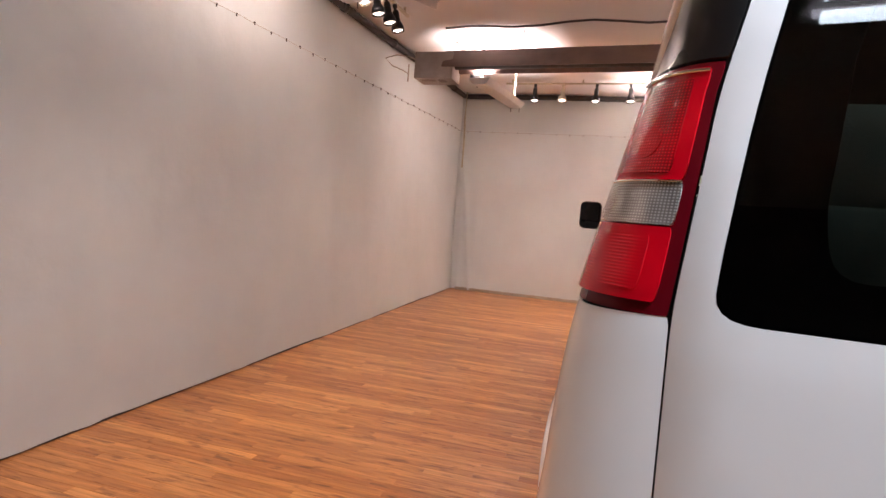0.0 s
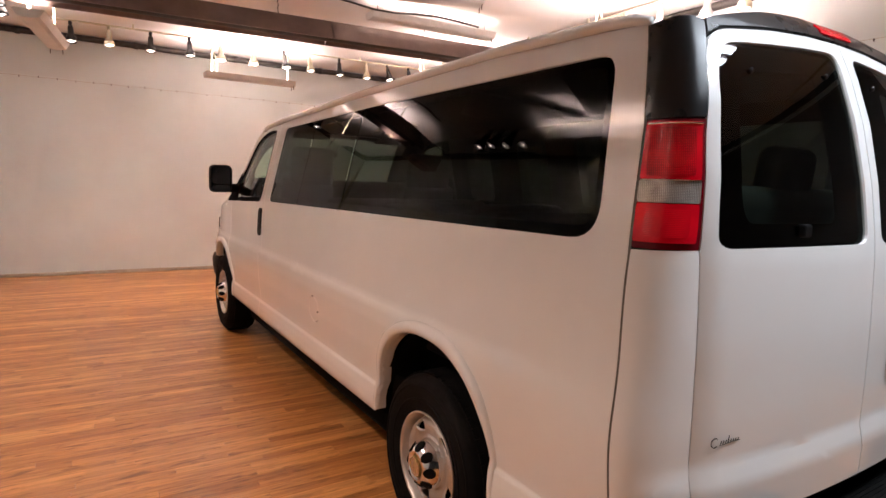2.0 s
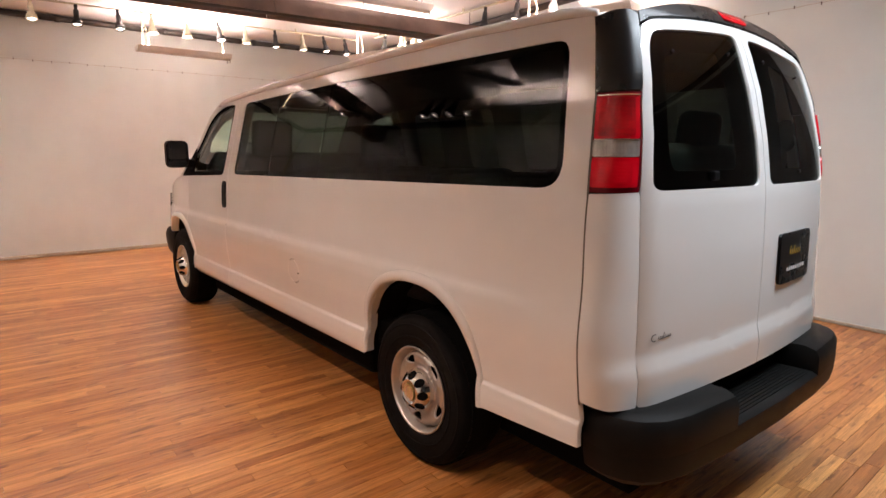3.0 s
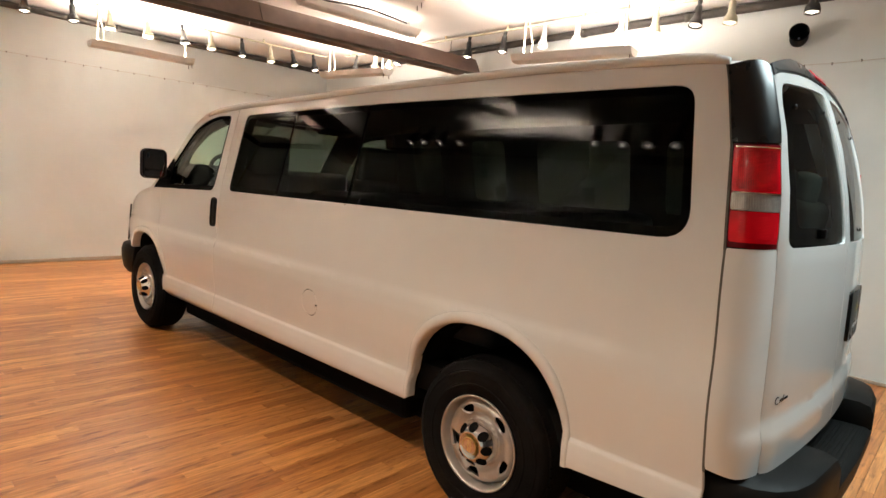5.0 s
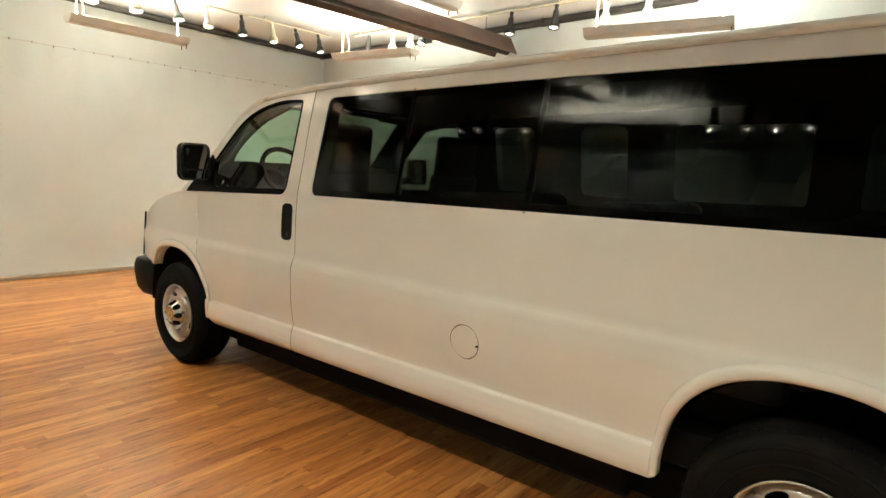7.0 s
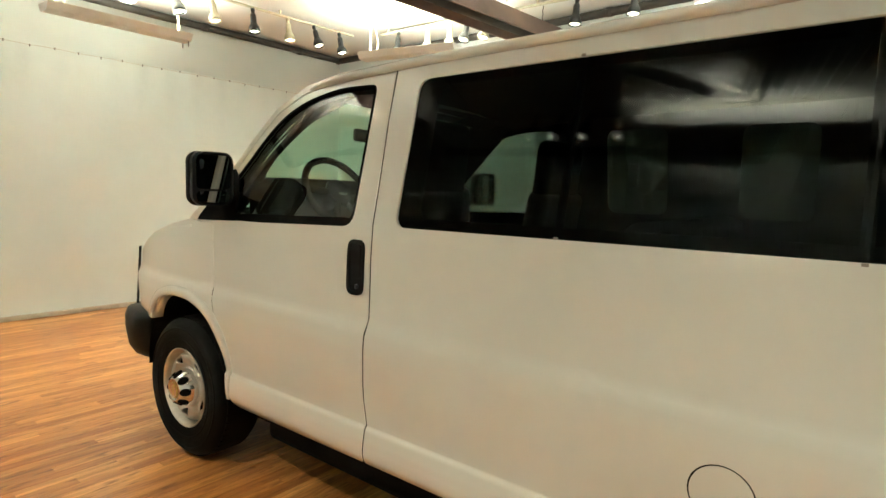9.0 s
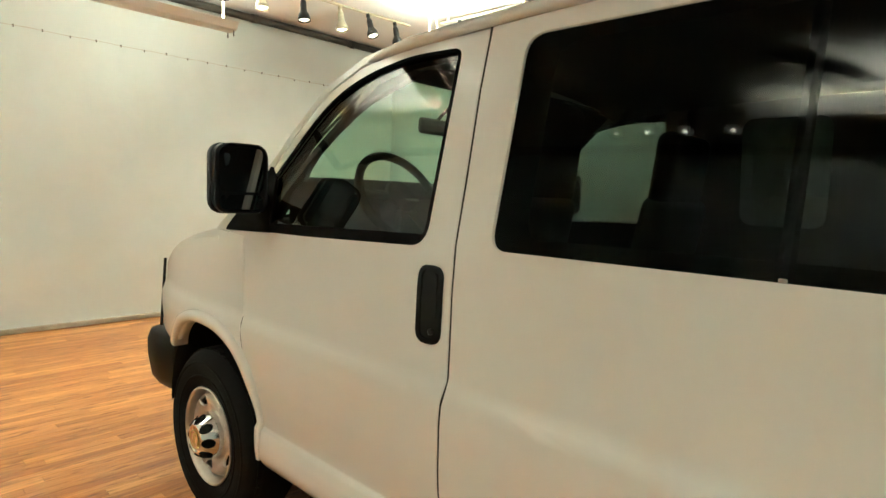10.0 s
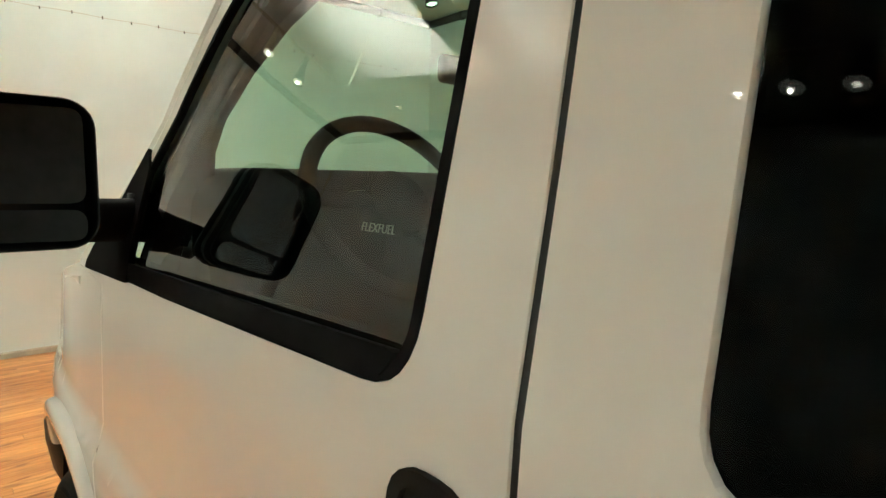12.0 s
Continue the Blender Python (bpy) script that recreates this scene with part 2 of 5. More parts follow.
BASEBOARD_WOOD = varied(material("baseboard_paint", (0.42, 0.36, 0.29), 0.6), 5, (0.34, 0.29, 0.23), (0.48, 0.42, 0.34))
GOLD_MARK = material("gold_mark", (0.55, 0.36, 0.04), 0.5)
WHITE_MARK = material("white_mark", (0.75, 0.75, 0.75), 0.5)


def wood_floor():
    """Orange-brown strips: a tone for each strip, with grain along it and dark pores."""
    m = material("wood_strip", (0.3, 0.14, 0.05), 0.32, coat=0.26, spec=0.4)
    t, b = m.node_tree, m.node_tree.nodes["Principled BSDF"]
    b.inputs["Coat Roughness"].default_value = 0.27
    co, info = t.nodes.new("ShaderNodeTexCoord"), t.nodes.new("ShaderNodeObjectInfo")
    isl = t.nodes.new("ShaderNodeNewGeometry")
    add = t.nodes.new("ShaderNodeMath")
    link(m, info.outputs["Random"], add.inputs[0])
    link(m, isl.outputs["Random Per Island"], add.inputs[1])
    fr = t.nodes.new("ShaderNodeMath")
    fr.operation = "FRACT"
    link(m, add.outputs[0], fr.inputs[0])
    tone = t.nodes.new("ShaderNodeValToRGB")
    el = tone.color_ramp.elements
    el[0].color, el[1].color = (0.41, 0.147, 0.037, 1), (0.74, 0.365, 0.125, 1)
    for pos, c in ((0.22, (0.485, 0.200, 0.055, 1)), (0.50, (0.55, 0.239, 0.069, 1)), (0.78, (0.615, 0.281, 0.089, 1))):
        e = el.new(pos)
        e.color = c
    link(m, fr.outputs[0], tone.inputs["Fac"])
    off = t.nodes.new("ShaderNodeVectorMath")
    off.operation = "MULTIPLY_ADD"
    comb = t.nodes.new("ShaderNodeCombineXYZ")
    for k in range(3):
        link(m, fr.outputs[0], comb.inputs[k])
    off.inputs[1].default_value = (37, 53, 11)
    link(m, comb.outputs[0], off.inputs[0])
    geo = t.nodes.new("ShaderNodeNewGeometry")
    link(m, geo.outputs["Position"], off.inputs[2])
    mp = t.nodes.new("ShaderNodeMapping")
    mp.inputs["Scale"].default_value = (2.2, 34, 1)
    link(m, off.outputs[0], mp.inputs["Vector"])
    grain = node(m, "ShaderNodeTexNoise", Scale=1.0, Detail=6.0, Roughness=0.65, Distortion=0.6)
    link(m, mp.outputs["Vector"], grain.inputs["Vector"])
    gr = t.nodes.new("ShaderNodeValToRGB")
    gr.color_ramp.elements[0].position, gr.color_ramp.elements[1].position = 0.30, 0.62
    gr.color_ramp.elements[0].color, gr.color_ramp.elements[1].color = (0.50, 0.42, 0.36, 1), (1.14, 1.10, 1.05, 1)
    link(m, grain.outputs["Fac"], gr.inputs["Fac"])
    mul = t.nodes.new("ShaderNodeMix")
    mul.data_type, mul.blend_type = "RGBA", "MULTIPLY"
    mul.inputs["Factor"].default_value = 0.85
    link(m, tone.outputs["Color"], mul.inputs[6])
    link(m, gr.outputs["Color"], mul.inputs[7])
    mp2 = t.nodes.new("ShaderNodeMapping")
    mp2.inputs["Scale"].default_value = (7, 210, 1)
    link(m, off.outputs[0], mp2.inputs["Vector"])
    fibre = node(m, "ShaderNodeTexNoise", Scale=1.0, Detail=3.0, Roughness=0.6)
    link(m, mp2.outputs["Vector"], fibre.inputs["Vector"])
    fr2 = t.nodes.new("ShaderNodeValToRGB")
    fr2.color_ramp.elements[0].position, fr2.color_ramp.elements[1].position = 0.32, 0.60
    fr2.color_ramp.elements[0].color, fr2.color_ramp.elements[1].color = (0.80, 0.75, 0.70, 1), (1.06, 1.05, 1.03, 1)
    link(m, fibre.outputs["Fac"], fr2.inputs["Fac"])
    mp3 = t.nodes.new("ShaderNodeMapping")
    mp3.inputs["Scale"].default_value = (7, 30, 1)
    link(m, off.outputs[0], mp3.inputs["Vector"])
    fleck = node(m, "ShaderNodeTexNoise", Scale=1.0, Detail=2.0, Roughness=0.5)
    link(m, mp3.outputs["Vector"], fleck.inputs["Vector"])
    fk = t.nodes.new("ShaderNodeValToRGB")
    fk.color_ramp.elements[0].position, fk.color_ramp.elements[1].position = 0.28, 0.42
    fk.color_ramp.elements[0].color, fk.color_ramp.elements[1].color = (0.45, 0.36, 0.30, 1), (1, 1, 1, 1)
    link(m, fleck.outputs["Fac"], fk.inputs["Fac"])
    last = mul
    for tint in (fr2, fk):
        nxt = t.nodes.new("ShaderNodeMix")
        nxt.data_type, nxt.blend_type = "RGBA", "MULTIPLY"
        nxt.inputs["Factor"].default_value = 0.9
        link(m, last.outputs[2], nxt.inputs[6])
        link(m, tint.outputs["Color"], nxt.inputs[7])
        last = nxt
    link(m, last.outputs[2], b.inputs["Base Color"])
    mr = t.nodes.new("ShaderNodeMapRange")
    mr.inputs["To Min"].default_value, mr.inputs["To Max"].default_value = 0.42, 0.28
    link(m, grain.outputs["Fac"], mr.inputs["Value"])
    link(m, mr.outputs["Result"], b.inputs["Roughness"])
    bp = node(m, "ShaderNodeBump", Strength=0.08, Distance=0.003)
    link(m, grain.outputs["Fac"], bp.inputs["Height"])
    link(m, bp.outputs["Normal"], b.inputs["Normal"])
    return m


WOOD = wood_floor()


# ---- mesh helpers ----
def finish(bm, name, mat, parent=None, label="", smooth=False):
    me = bpy.data.meshes.new(name)
    bm.to_mesh(me)
    bm.free()
    me.materials.append(mat)
    if smooth:
        me.polygons.foreach_set("use_smooth", [True] * len(me.polygons))
    ob = new(name, me)
    if parent:
        ob.parent = parent
    if label:
        ob["label"] = label
    return ob


def part(name, bm, mat, parent, label="", smooth=False):
    return finish(bm, name, mat, parent, label, smooth)


def thing(name, label, category, group="", kind="", at=None):
    e = new(name)
    e.empty_display_size = 0.2
    if at:
        e.matrix_world = at
    return tagged(e, label, category, group, kind)


def box(bm, x0, y0, z0, x1, y1, z1, bevel=0.0, m=None, seg=2):
    r = bmesh.ops.create_cube(bm, size=1.0)
    vs = r["verts"]
    for v in vs:
        v.co = Vector((x0 + (v.co.x + 0.5) * (x1 - x0), y0 + (v.co.y + 0.5) * (y1 - y0), z0 + (v.co.z + 0.5) * (z1 - z0)))
    if bevel:
        es = list({e for v in vs for e in v.link_edges})
        r = bmesh.ops.bevel(bm, geom=es, offset=bevel, segments=seg, profile=0.5, affect="EDGES")
        vs = list({v for f in r["faces"] for v in f.verts} | {v for v in vs if v.is_valid})
    if m is not None:
        bmesh.ops.transform(bm, matrix=m, verts=vs)
    return vs


def lathe(bm, profile, steps=48, m=None, closed=False):
    """Turns (radius, height) pairs round the z axis."""
    rings = []
    for r, h in profile:
        rings.append([bm.verts.new((r * math.cos(2 * math.pi * k / steps), r * math.sin(2 * math.pi * k / steps), h)) for k in range(steps)])
    pairs = list(zip(rings, rings[1:])) + ([(rings[-1], rings[0])] if closed else [])
    for a, b in pairs:
        for k in range(steps):
            bm.faces.new((a[k], a[(k + 1) % steps], b[(k + 1) % steps], b[k]))
    if m is not None:
        bmesh.ops.transform(bm, matrix=m, verts=[v for ring in rings for v in ring])
    return rings


def cap(bm, ring, flip=False):
    bm.faces.new(ring[::-1] if flip else ring)


def tube(bm, points, radius, sides=8, closed=False):
    pts = [Vector(p) for p in points]
    rings = []
    n = len(pts)
    for i, p in enumerate(pts):
        d = (pts[(i + 1) % n] - pts[i - 1]) if closed else (pts[min(i + 1, n - 1)] - pts[max(i - 1, 0)])
        d.normalize()
        side = d.cross(Vector((0, 0, 1)))
        if side.length < 1e-3:
            side = d.cross(Vector((1, 0, 0)))
        side.normalize()
        up = side.cross(d)
        rr = radius[i] if isinstance(radius, (list, tuple)) else radius
        rings.append([bm.verts.new(p + rr * (math.cos(2 * math.pi * k / sides) * side + math.sin(2 * math.pi * k / sides) * up)) for k in range(sides)])
    m = n if closed else n - 1
    for i in range(m):
        a, b = rings[i], rings[(i + 1) % n]
        for k in range(sides):
            bm.faces.new((a[k], a[(k + 1) % sides], b[(k + 1) % sides], b[k]))
    if not closed:
        bm.faces.new(rings[0][::-1])
        bm.faces.new(rings[-1])
    return rings


def rounded(points, radius=0.05, steps=6):
    """A closed outline with its corners rounded; radius may be a list, one for each corner."""
    out, n = [], len(points)
    for i, p in enumerate(points):
        a, b, c = Vector(points[i - 1]), Vector(p), Vector(points[(i + 1) % n])
        r = radius[i] if isinstance(radius, (list, tuple)) else radius
        r1, r2 = min(r, (a - b).length * 0.48), min(r, (c - b).length * 0.48)
        if r < 1e-4:
            out.append(tuple(b))
            continue
        s, e = b + (a - b).normalized() * r1, b + (c - b).normalized() * r2
        for k in range(steps + 1):
            t = k / steps
            q = s * (1 - t) ** 2 + b * 2 * t * (1 - t) + e * t * t
            out.append((q.x, q.y))
    return out


def sheet(name, outline, f, mat, parent, holes=(), du=0.1, dv=0.05, thick=0.03, flip=False, label="", cuts=()):
    """A curved panel: a flat outline with holes, cut into a grid and laid onto the surface f(u, v), with a folded-in rim."""
    bm = bmesh.new()
    loops = [outline, *holes]
    for lp in loops:
        vs = [bm.verts.new((u, v, 0)) for u, v in lp]
        for i in range(len(vs)):
            bm.edges.new((vs[i - 1], vs[i]))
    bmesh.ops.triangle_fill(bm, use_beauty=True, use_dissolve=False, edges=bm.edges[:])
    us, vs_ = [p[0] for p in outline], [p[1] for p in outline]
    for axis, lo, hi, step in ((0, min(us), max(us), du), (1, min(vs_), max(vs_), dv)):
        k = int(lo / step) - 1
        while k * step < hi:
            k += 1
            c = k * step
            if lo < c < hi:
                co, no = [0, 0, 0], [0, 0, 0]
                co[axis], no[axis] = c, 1
                bmesh.ops.bisect_plane(bm, geom=bm.verts[:] + bm.edges[:] + bm.faces[:], dist=1e-5, plane_co=co, plane_no=no)
    for c in cuts:  # extra rows where the surface bends sharply
        bmesh.ops.bisect_plane(bm, geom=bm.verts[:] + bm.edges[:] + bm.faces[:], dist=1e-5, plane_co=(0, c, 0), plane_no=(0, 1, 0))
    bmesh.ops.remove_doubles(bm, verts=bm.verts[:], dist=1e-5)
    sgn = -1.0 if flip else 1.0

    def normal(u, v):
        e = 2e-3
        a, b = Vector(f(u + e, v)) - Vector(f(u - e, v)), Vector(f(u, v + e)) - Vector(f(u, v - e))
        n = a.cross(b)
        return n.normalized() * sgn if n.length else Vector((0, 0, 1))

    ends = [(e.verts[0].co.copy(), e.verts[1].co.copy(), e.link_faces[0].calc_center_median()) for e in bm.edges if len(e.link_faces) == 1]
    normals = []
    for fc in bm.faces:
        fc.normal_update()
        if (fc.normal.z < 0) != flip:
            fc.normal_flip()
    for v in bm.verts:
        u, w = v.co.x, v.co.y
        normals.append(normal(u, w))
        v.co = Vector(f(u, w))
    if thick:
        for a, b, c in ends:
            d = (b - a).normalized()
            out = Vector((d.y, -d.x, 0))
            if out.dot(c - a) > 0:
                out = -out
            na, nb = normal(a.x, a.y), normal(b.x, b.y)
            pa, pb = Vector(f(a.x, a.y)), Vector(f(b.x, b.y))
            e = 1e-3
            o3 = (Vector(f(a.x + out.x * e, a.y + out.y * e)) - pa).normalized()
            q = [bm.verts.new(p) for p in (pa, pb, pb - nb * thick, pa - na * thick)]
            normals += [((na + o3) if i < 2 else o3).normalized() for i in range(4)]
            fc = bm.faces.new(q)
            fc.normal_update()
            if fc.normal.dot(o3) < 0:
                fc.normal_flip()
    ob = part(name, bm, mat, parent, label, True)
    ob.data.normals_split_custom_set_from_vertices([tuple(n) for n in normals])
    return ob


def lerp(table, x):
    return float(np.interp(x, [p[0] for p in table], [p[1] for p in table]))


# ---- the van ----
MID = 0.05  # the van's middle line, in x
_z = np.linspace(0.3, 2.3, 801)
_w = np.interp(_z, [0.30, 0.38, 0.405, 0.425, 0.455, 0.505, 0.546, 0.556, 0.60, 0.72, 0.86, 0.918, 0.968, 1.05, 1.2, 1.33, 1.884, 1.95, 2.05, 2.3],
               [0.930, 0.948, 0.974, 0.990, 0.997, 0.994, 0.987, 0.974, 0.978, 0.992, 1.000, 0.997, 0.973, 0.968, 0.960, 0.945, 0.808, 0.791, 0.765, 0.70])
_k = np.exp(-0.5 * (np.arange(-20, 21) / 1.4) ** 2)
_ws = np.convolve(np.pad(_w, 20, mode="edge"), _k / _k.sum(), mode="valid")

_k2 = np.exp(-0.5 * (np.arange(-60, 61) / 32.0) ** 2)
_soft = np.convolve(np.pad(_w, 60, mode="edge"), _k2 / _k2.sum(), mode="valid")


def half_width(y, z):
    w = float(np.interp(z, _z, _ws))
    if y < -0.5 and z > 0.6:  # the crease fades out towards the rear
        t = min(1.0, (-0.5 - y) / 0.4) * min(1.0, (z - 0.6) / 0.15)
        w += t * (float(np.interp(z, _z, _soft)) - w)
    if y > 3.9:
        w -= 0.18 * (y - 3.9) ** 2
    if y > 2.8 and z > 1.3:
        w -= 0.05 * (y - 2.8) ** 2 * min(1.0, (z - 1.3) / 0.3)
    if y < 0.3:
        w -= 0.006 * min(1.0, (0.3 - y) / 0.9)
    return w


SEAM_Y = ((0.40, -0.955), (0.64, -0.935), (0.96, -0.925), (1.33, -0.905), (1.68, -0.86), (1.90, -0.81), (2.02, -0.775))
REAR_Y = ((0.5, -1.120), (0.62, -1.121), (0.705, -1.123), (0.772, -1.108), (0.89, -1.109), (1.10, -1.106), (1.32, -1.096), (1.41, -1.086), (1.55, -1.064), (1.74, -1.021), (1.90, -0.967), (1.99, -0.927), (2.04, -0.898), (2.075, -0.862), (2.095, -0.80), (2.10, -0.75))
EDGE_X = ((0.5, 0.806), (1.0, 0.810), (1.36, 0.811), (1.65, 0.778), (1.85, 0.732), (1.95, 0.700), (2.02, 0.672))
GUTTER_Z = ((-1.0, 1.975), (-0.75, 1.985), (-0.1, 2.0), (1.12, 1.985), (2.51, 1.948), (2.94, 1.922), (3.15, 1.893), (3.3, 1.85))


def rear_y(x, z):
    return lerp(REAR_Y, z) + 0.075 * (x - MID) ** 2 + 4.0 * max(0.0, abs(x - MID) - 0.74) ** 2


def flank(side, off=0.0):
    return lambda y, z: (MID + side * (half_width(y, z) + off), y, z)


def tail(off=0.0):
    return lambda x, z: (x, rear_y(x, z) - off, z)


def pane(off=0.0):
    ends = [lerp(REAR_Y, z) for z in (1.38, 1.65, 1.92)]
    bow = (ends[0] + ends[2] - 2 * ends[1]) / 2
    return lambda x, z: (x, ends[1] + (ends[2] - ends[0]) / 2 * (z - 1.65) / 0.27 + bow * ((z - 1.65) / 0.27) ** 2 + 0.075 * (x - MID) ** 2 - off, z)


def corner(side, off=0.0):
    def f(u, z):
        a = Vector((half_width(lerp(SEAM_Y, z), z), lerp(SEAM_Y, z)))
        bx = lerp(EDGE_X, z)
        b = Vector((bx, rear_y(MID + bx, z)))
        q = Vector((a.x * 0.94 + b.x * 0.06, b.y * 0.88 + a.y * 0.12))
        p = a * (1 - u) ** 2 + q * 2 * u * (1 - u) + b * u * u
        d = (q - a) * (1 - u) + (b - q) * u
        n = Vector((-d.y, d.x)).normalized()
        if n.x < 0:
            n = -n
        p = p + n * off
        return (MID + side * p.x, p.y, z)
    return f


def roof_z(x, y):
    e = lerp(GUTTER_Z, y)
    w = half_width(min(y, 3.0), min(e, 1.98))
    r = min(1.0, abs(x - MID) / w)
    crown = 0.125 if y < 2.2 else 0.125 - 0.05 * min(1.0, (y - 2.2) / 0.9)
    if y < -0.40:
        crown *= 1 - 0.45 * ((-0.40 - y) / 0.4) ** 2
    return e - 0.012 + crown * (1 - r ** 2.6)


def arch(cy, half, z0, top, n=2.35, steps=28, start=0.0, end=1.0):
    """Points over a wheel opening, from its front foot to its rear foot."""
    out = []
    for k in range(steps + 1):
        a = math.pi * (start + (end - start) * k / steps)
        c, s = math.cos(a), math.sin(a)
        out.append((cy + half * math.copysign(abs(c) ** (2 / n), c), z0 + (top - z0) * abs(s) ** (2 / n)))
    return out


def disc(cy, cz, r, steps=36):
    return [(cy + r * math.cos(2 * math.pi * k / steps), cz + r * math.sin(2 * math.pi * k / steps)) for k in range(steps)]


SIDE_WINDOW = [(-0.79, 1.362), (2.480, 1.328), (2.494, 1.886), (1.0, 1.905), (-0.70, 1.902)]
SIDE_WINDOW_R = [0.11, 0.05, 0.06, 0.0, 0.075]
DOOR_WINDOW = [(2.70, 1.317), (3.30, 1.296), (3.785, 1.288), (3.625, 1.465), (3.495, 1.625), (3.32, 1.78), (3.15, 1.85), (2.93, 1.888), (2.715, 1.884)]
DOOR_WINDOW_R = [0.065, 0.0, 0.02, 0.1, 0.1, 0.1, 0.1, 0.08, 0.035]
DOOR = [(2.579, 0.405), (3.465, 0.385), (3.53, 0.53), (3.61, 0.79), (3.655, 1.0), (3.69, 1.262), (3.825, 1.272), (3.665, 1.475), (3.53, 1.642), (3.355, 1.80),
        (3.175, 1.876), (2.94, 1.915), (2.627, 1.922), (2.623, 1.75), (2.606, 1.5), (2.590, 1.2), (2.580, 0.98), (2.582, 0.85), (2.587, 0.66), (2.575, 0.52)]
SEAM_POST = [(2.570, 0.405), (2.566, 0.52), (2.578, 0.66), (2.573, 0.85), (2.571, 0.98), (2.581, 1.2), (2.597, 1.5), (2.614, 1.75), (2.617, 1.935)]
PILLAR = [(2.62, 1.930), (2.95, 1.921), (3.181, 1.882), (3.362, 1.806), (3.538, 1.648), (3.673, 1.481), (3.836, 1.277), (3.93, 1.277), (3.73, 1.475), (3.575, 1.655), (3.385, 1.825), (3.18, 1.915), (2.95, 1.955), (2.62, 1.962)]


def wheel(van, side, cy, r, front):
    w = new("wheel")
    w.parent = van
    turn = pose(MID + side * 0.985, cy, r, 0, side * 90, 0)
    w.matrix_local = turn
    k = r / 0.375
    bm = bmesh.new()
    lathe(bm, [(0.207, -0.015), (0.212, -0.002), (0.228, 0.004), (0.255, 0.011), (0.30, 0.015), (0.335, 0.008), (0.352, -0.006), (0.3615 * k, -0.022), (0.371 * k, -0.045), (0.375 * k, -0.075),
               (0.375 * k, -0.175), (0.371 * k, -0.205), (0.355, -0.235), (0.30, -0.252), (0.207, -0.24)], 72)
    part("tyre", bm, RUBBER, w, smooth=True)
    bm = bmesh.new()  # tread blocks round the edge of the tyre
    for i in range(56):
        for a0, a1 in ((-0.066, -0.030), (-0.112, -0.078), (-0.158, -0.124), (-0.205, -0.170)):
            box(bm, -0.016, -0.006, a0, 0.016, 0.003, a1, m=Matrix.Rotation(2 * math.pi * (i + (0.5 if a0 < -0.1 else 0)) / 56, 4, "Z") @ Matrix.Translation((0, 0.375 * k - 0.0055, 0)))
    part("tread", bm, RUBBER, w)
    bm = bmesh.new()  # raised rings on the sidewall
    for rr in (0.262, 0.318):
        lathe(bm, [(rr - 0.006, 0.009), (rr - 0.003, 0.0148), (rr + 0.003, 0.0156), (rr + 0.007, 0.010)], 72)
    part("sidewall_ring", bm, RUBBER, w, smooth=True)
    bm = bmesh.new()
    lathe(bm, [(0.2085, -0.004), (0.213, 0.003), (0.209, 0.006), (0.203, 0.003), (0.199, -0.012), (0.194, -0.034), (0.186, -0.052)], 64)
    part("rim", bm, STEEL, w, "bare steel wheel rim", smooth=True)

    def dish(u, v):
        q = math.hypot(u, v)
        return (u, v, lerp(((0.0, -0.02), (0.098, -0.02), (0.106, -0.034), (0.118, -0.030), (0.135, -0.018), (0.155, -0.012), (0.170, -0.015), (0.181, -0.03), (0.188, -0.052)), q))
    holes = []
    for i in range(5):
        a = 2 * math.pi * i / 5 + 0.5
        pts = []
        for j in range(14):
            b = 2 * math.pi * j / 14
            p, q = 0.150 + 0.026 * math.cos(b), 0.038 * math.sin(b) * (1 + 0.22 * math.cos(b))
            pts.append((p * math.cos(a) - q * math.sin(a), p * math.sin(a) + q * math.cos(a)))
        holes.append(pts)
    sheet("wheel_disc", disc(0, 0, 0.188, 56), dish, STEEL, w, holes, 0.02, 0.02, 0.012, label="bare steel wheel disc with five slots")
    # Near-black disc: the shade behind the slots is in its colour.
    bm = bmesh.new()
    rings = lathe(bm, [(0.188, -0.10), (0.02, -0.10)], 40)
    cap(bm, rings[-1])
    part("brake_drum", bm, SHADE_BLACK, w)
    bm = bmesh.new()
    h = 0.058 if front else 0.048
    rings = lathe(bm, [(0.101, -0.034), (0.101, -0.010), (0.098, -0.002), (0.088, h * 0.35), (0.076, h * 0.72), (0.064, h * 0.93), (0.053, h), (0.0529, h - 0.001), (0.02, h + 0.001)], 48)
    cap(bm, rings[-1])
    part("hub_cap", bm, CHROME, w, "chrome hub cap with eight lug recesses", smooth=True)
    # Flat dark discs stand in for the shaded lug recesses.
    for i in range(8):
        bm = bmesh.new()
        a = 2 * math.pi * i / 8
        lathe_m = pose(0.0805 * math.cos(a), 0.0805 * math.sin(a), h * 0.56 + 0.001, 0, 0, math.degrees(a)) @ Matrix.Rotation(math.atan2(h * 0.6, 0.024), 4, "Y") @ Matrix.Diagonal((1.35 if front else 1.25, 0.95, 1, 1))
        rings = lathe(bm, [(0.0215, 0.0), (0.0200, 0.0028), (0.004, 0.0015)], 16, lathe_m)
        cap(bm, rings[-1])
        part("lug_shade_disc", bm, SHADE_BLACK, w)
    bm = bmesh.new()
    top = h
    tube(bm, [(0.038 * math.cos(a), 0.038 * math.sin(a), top + 0.001) for a in np.linspace(0, 2 * math.pi, 32, endpoint=False)], 0.0013, 6, True)
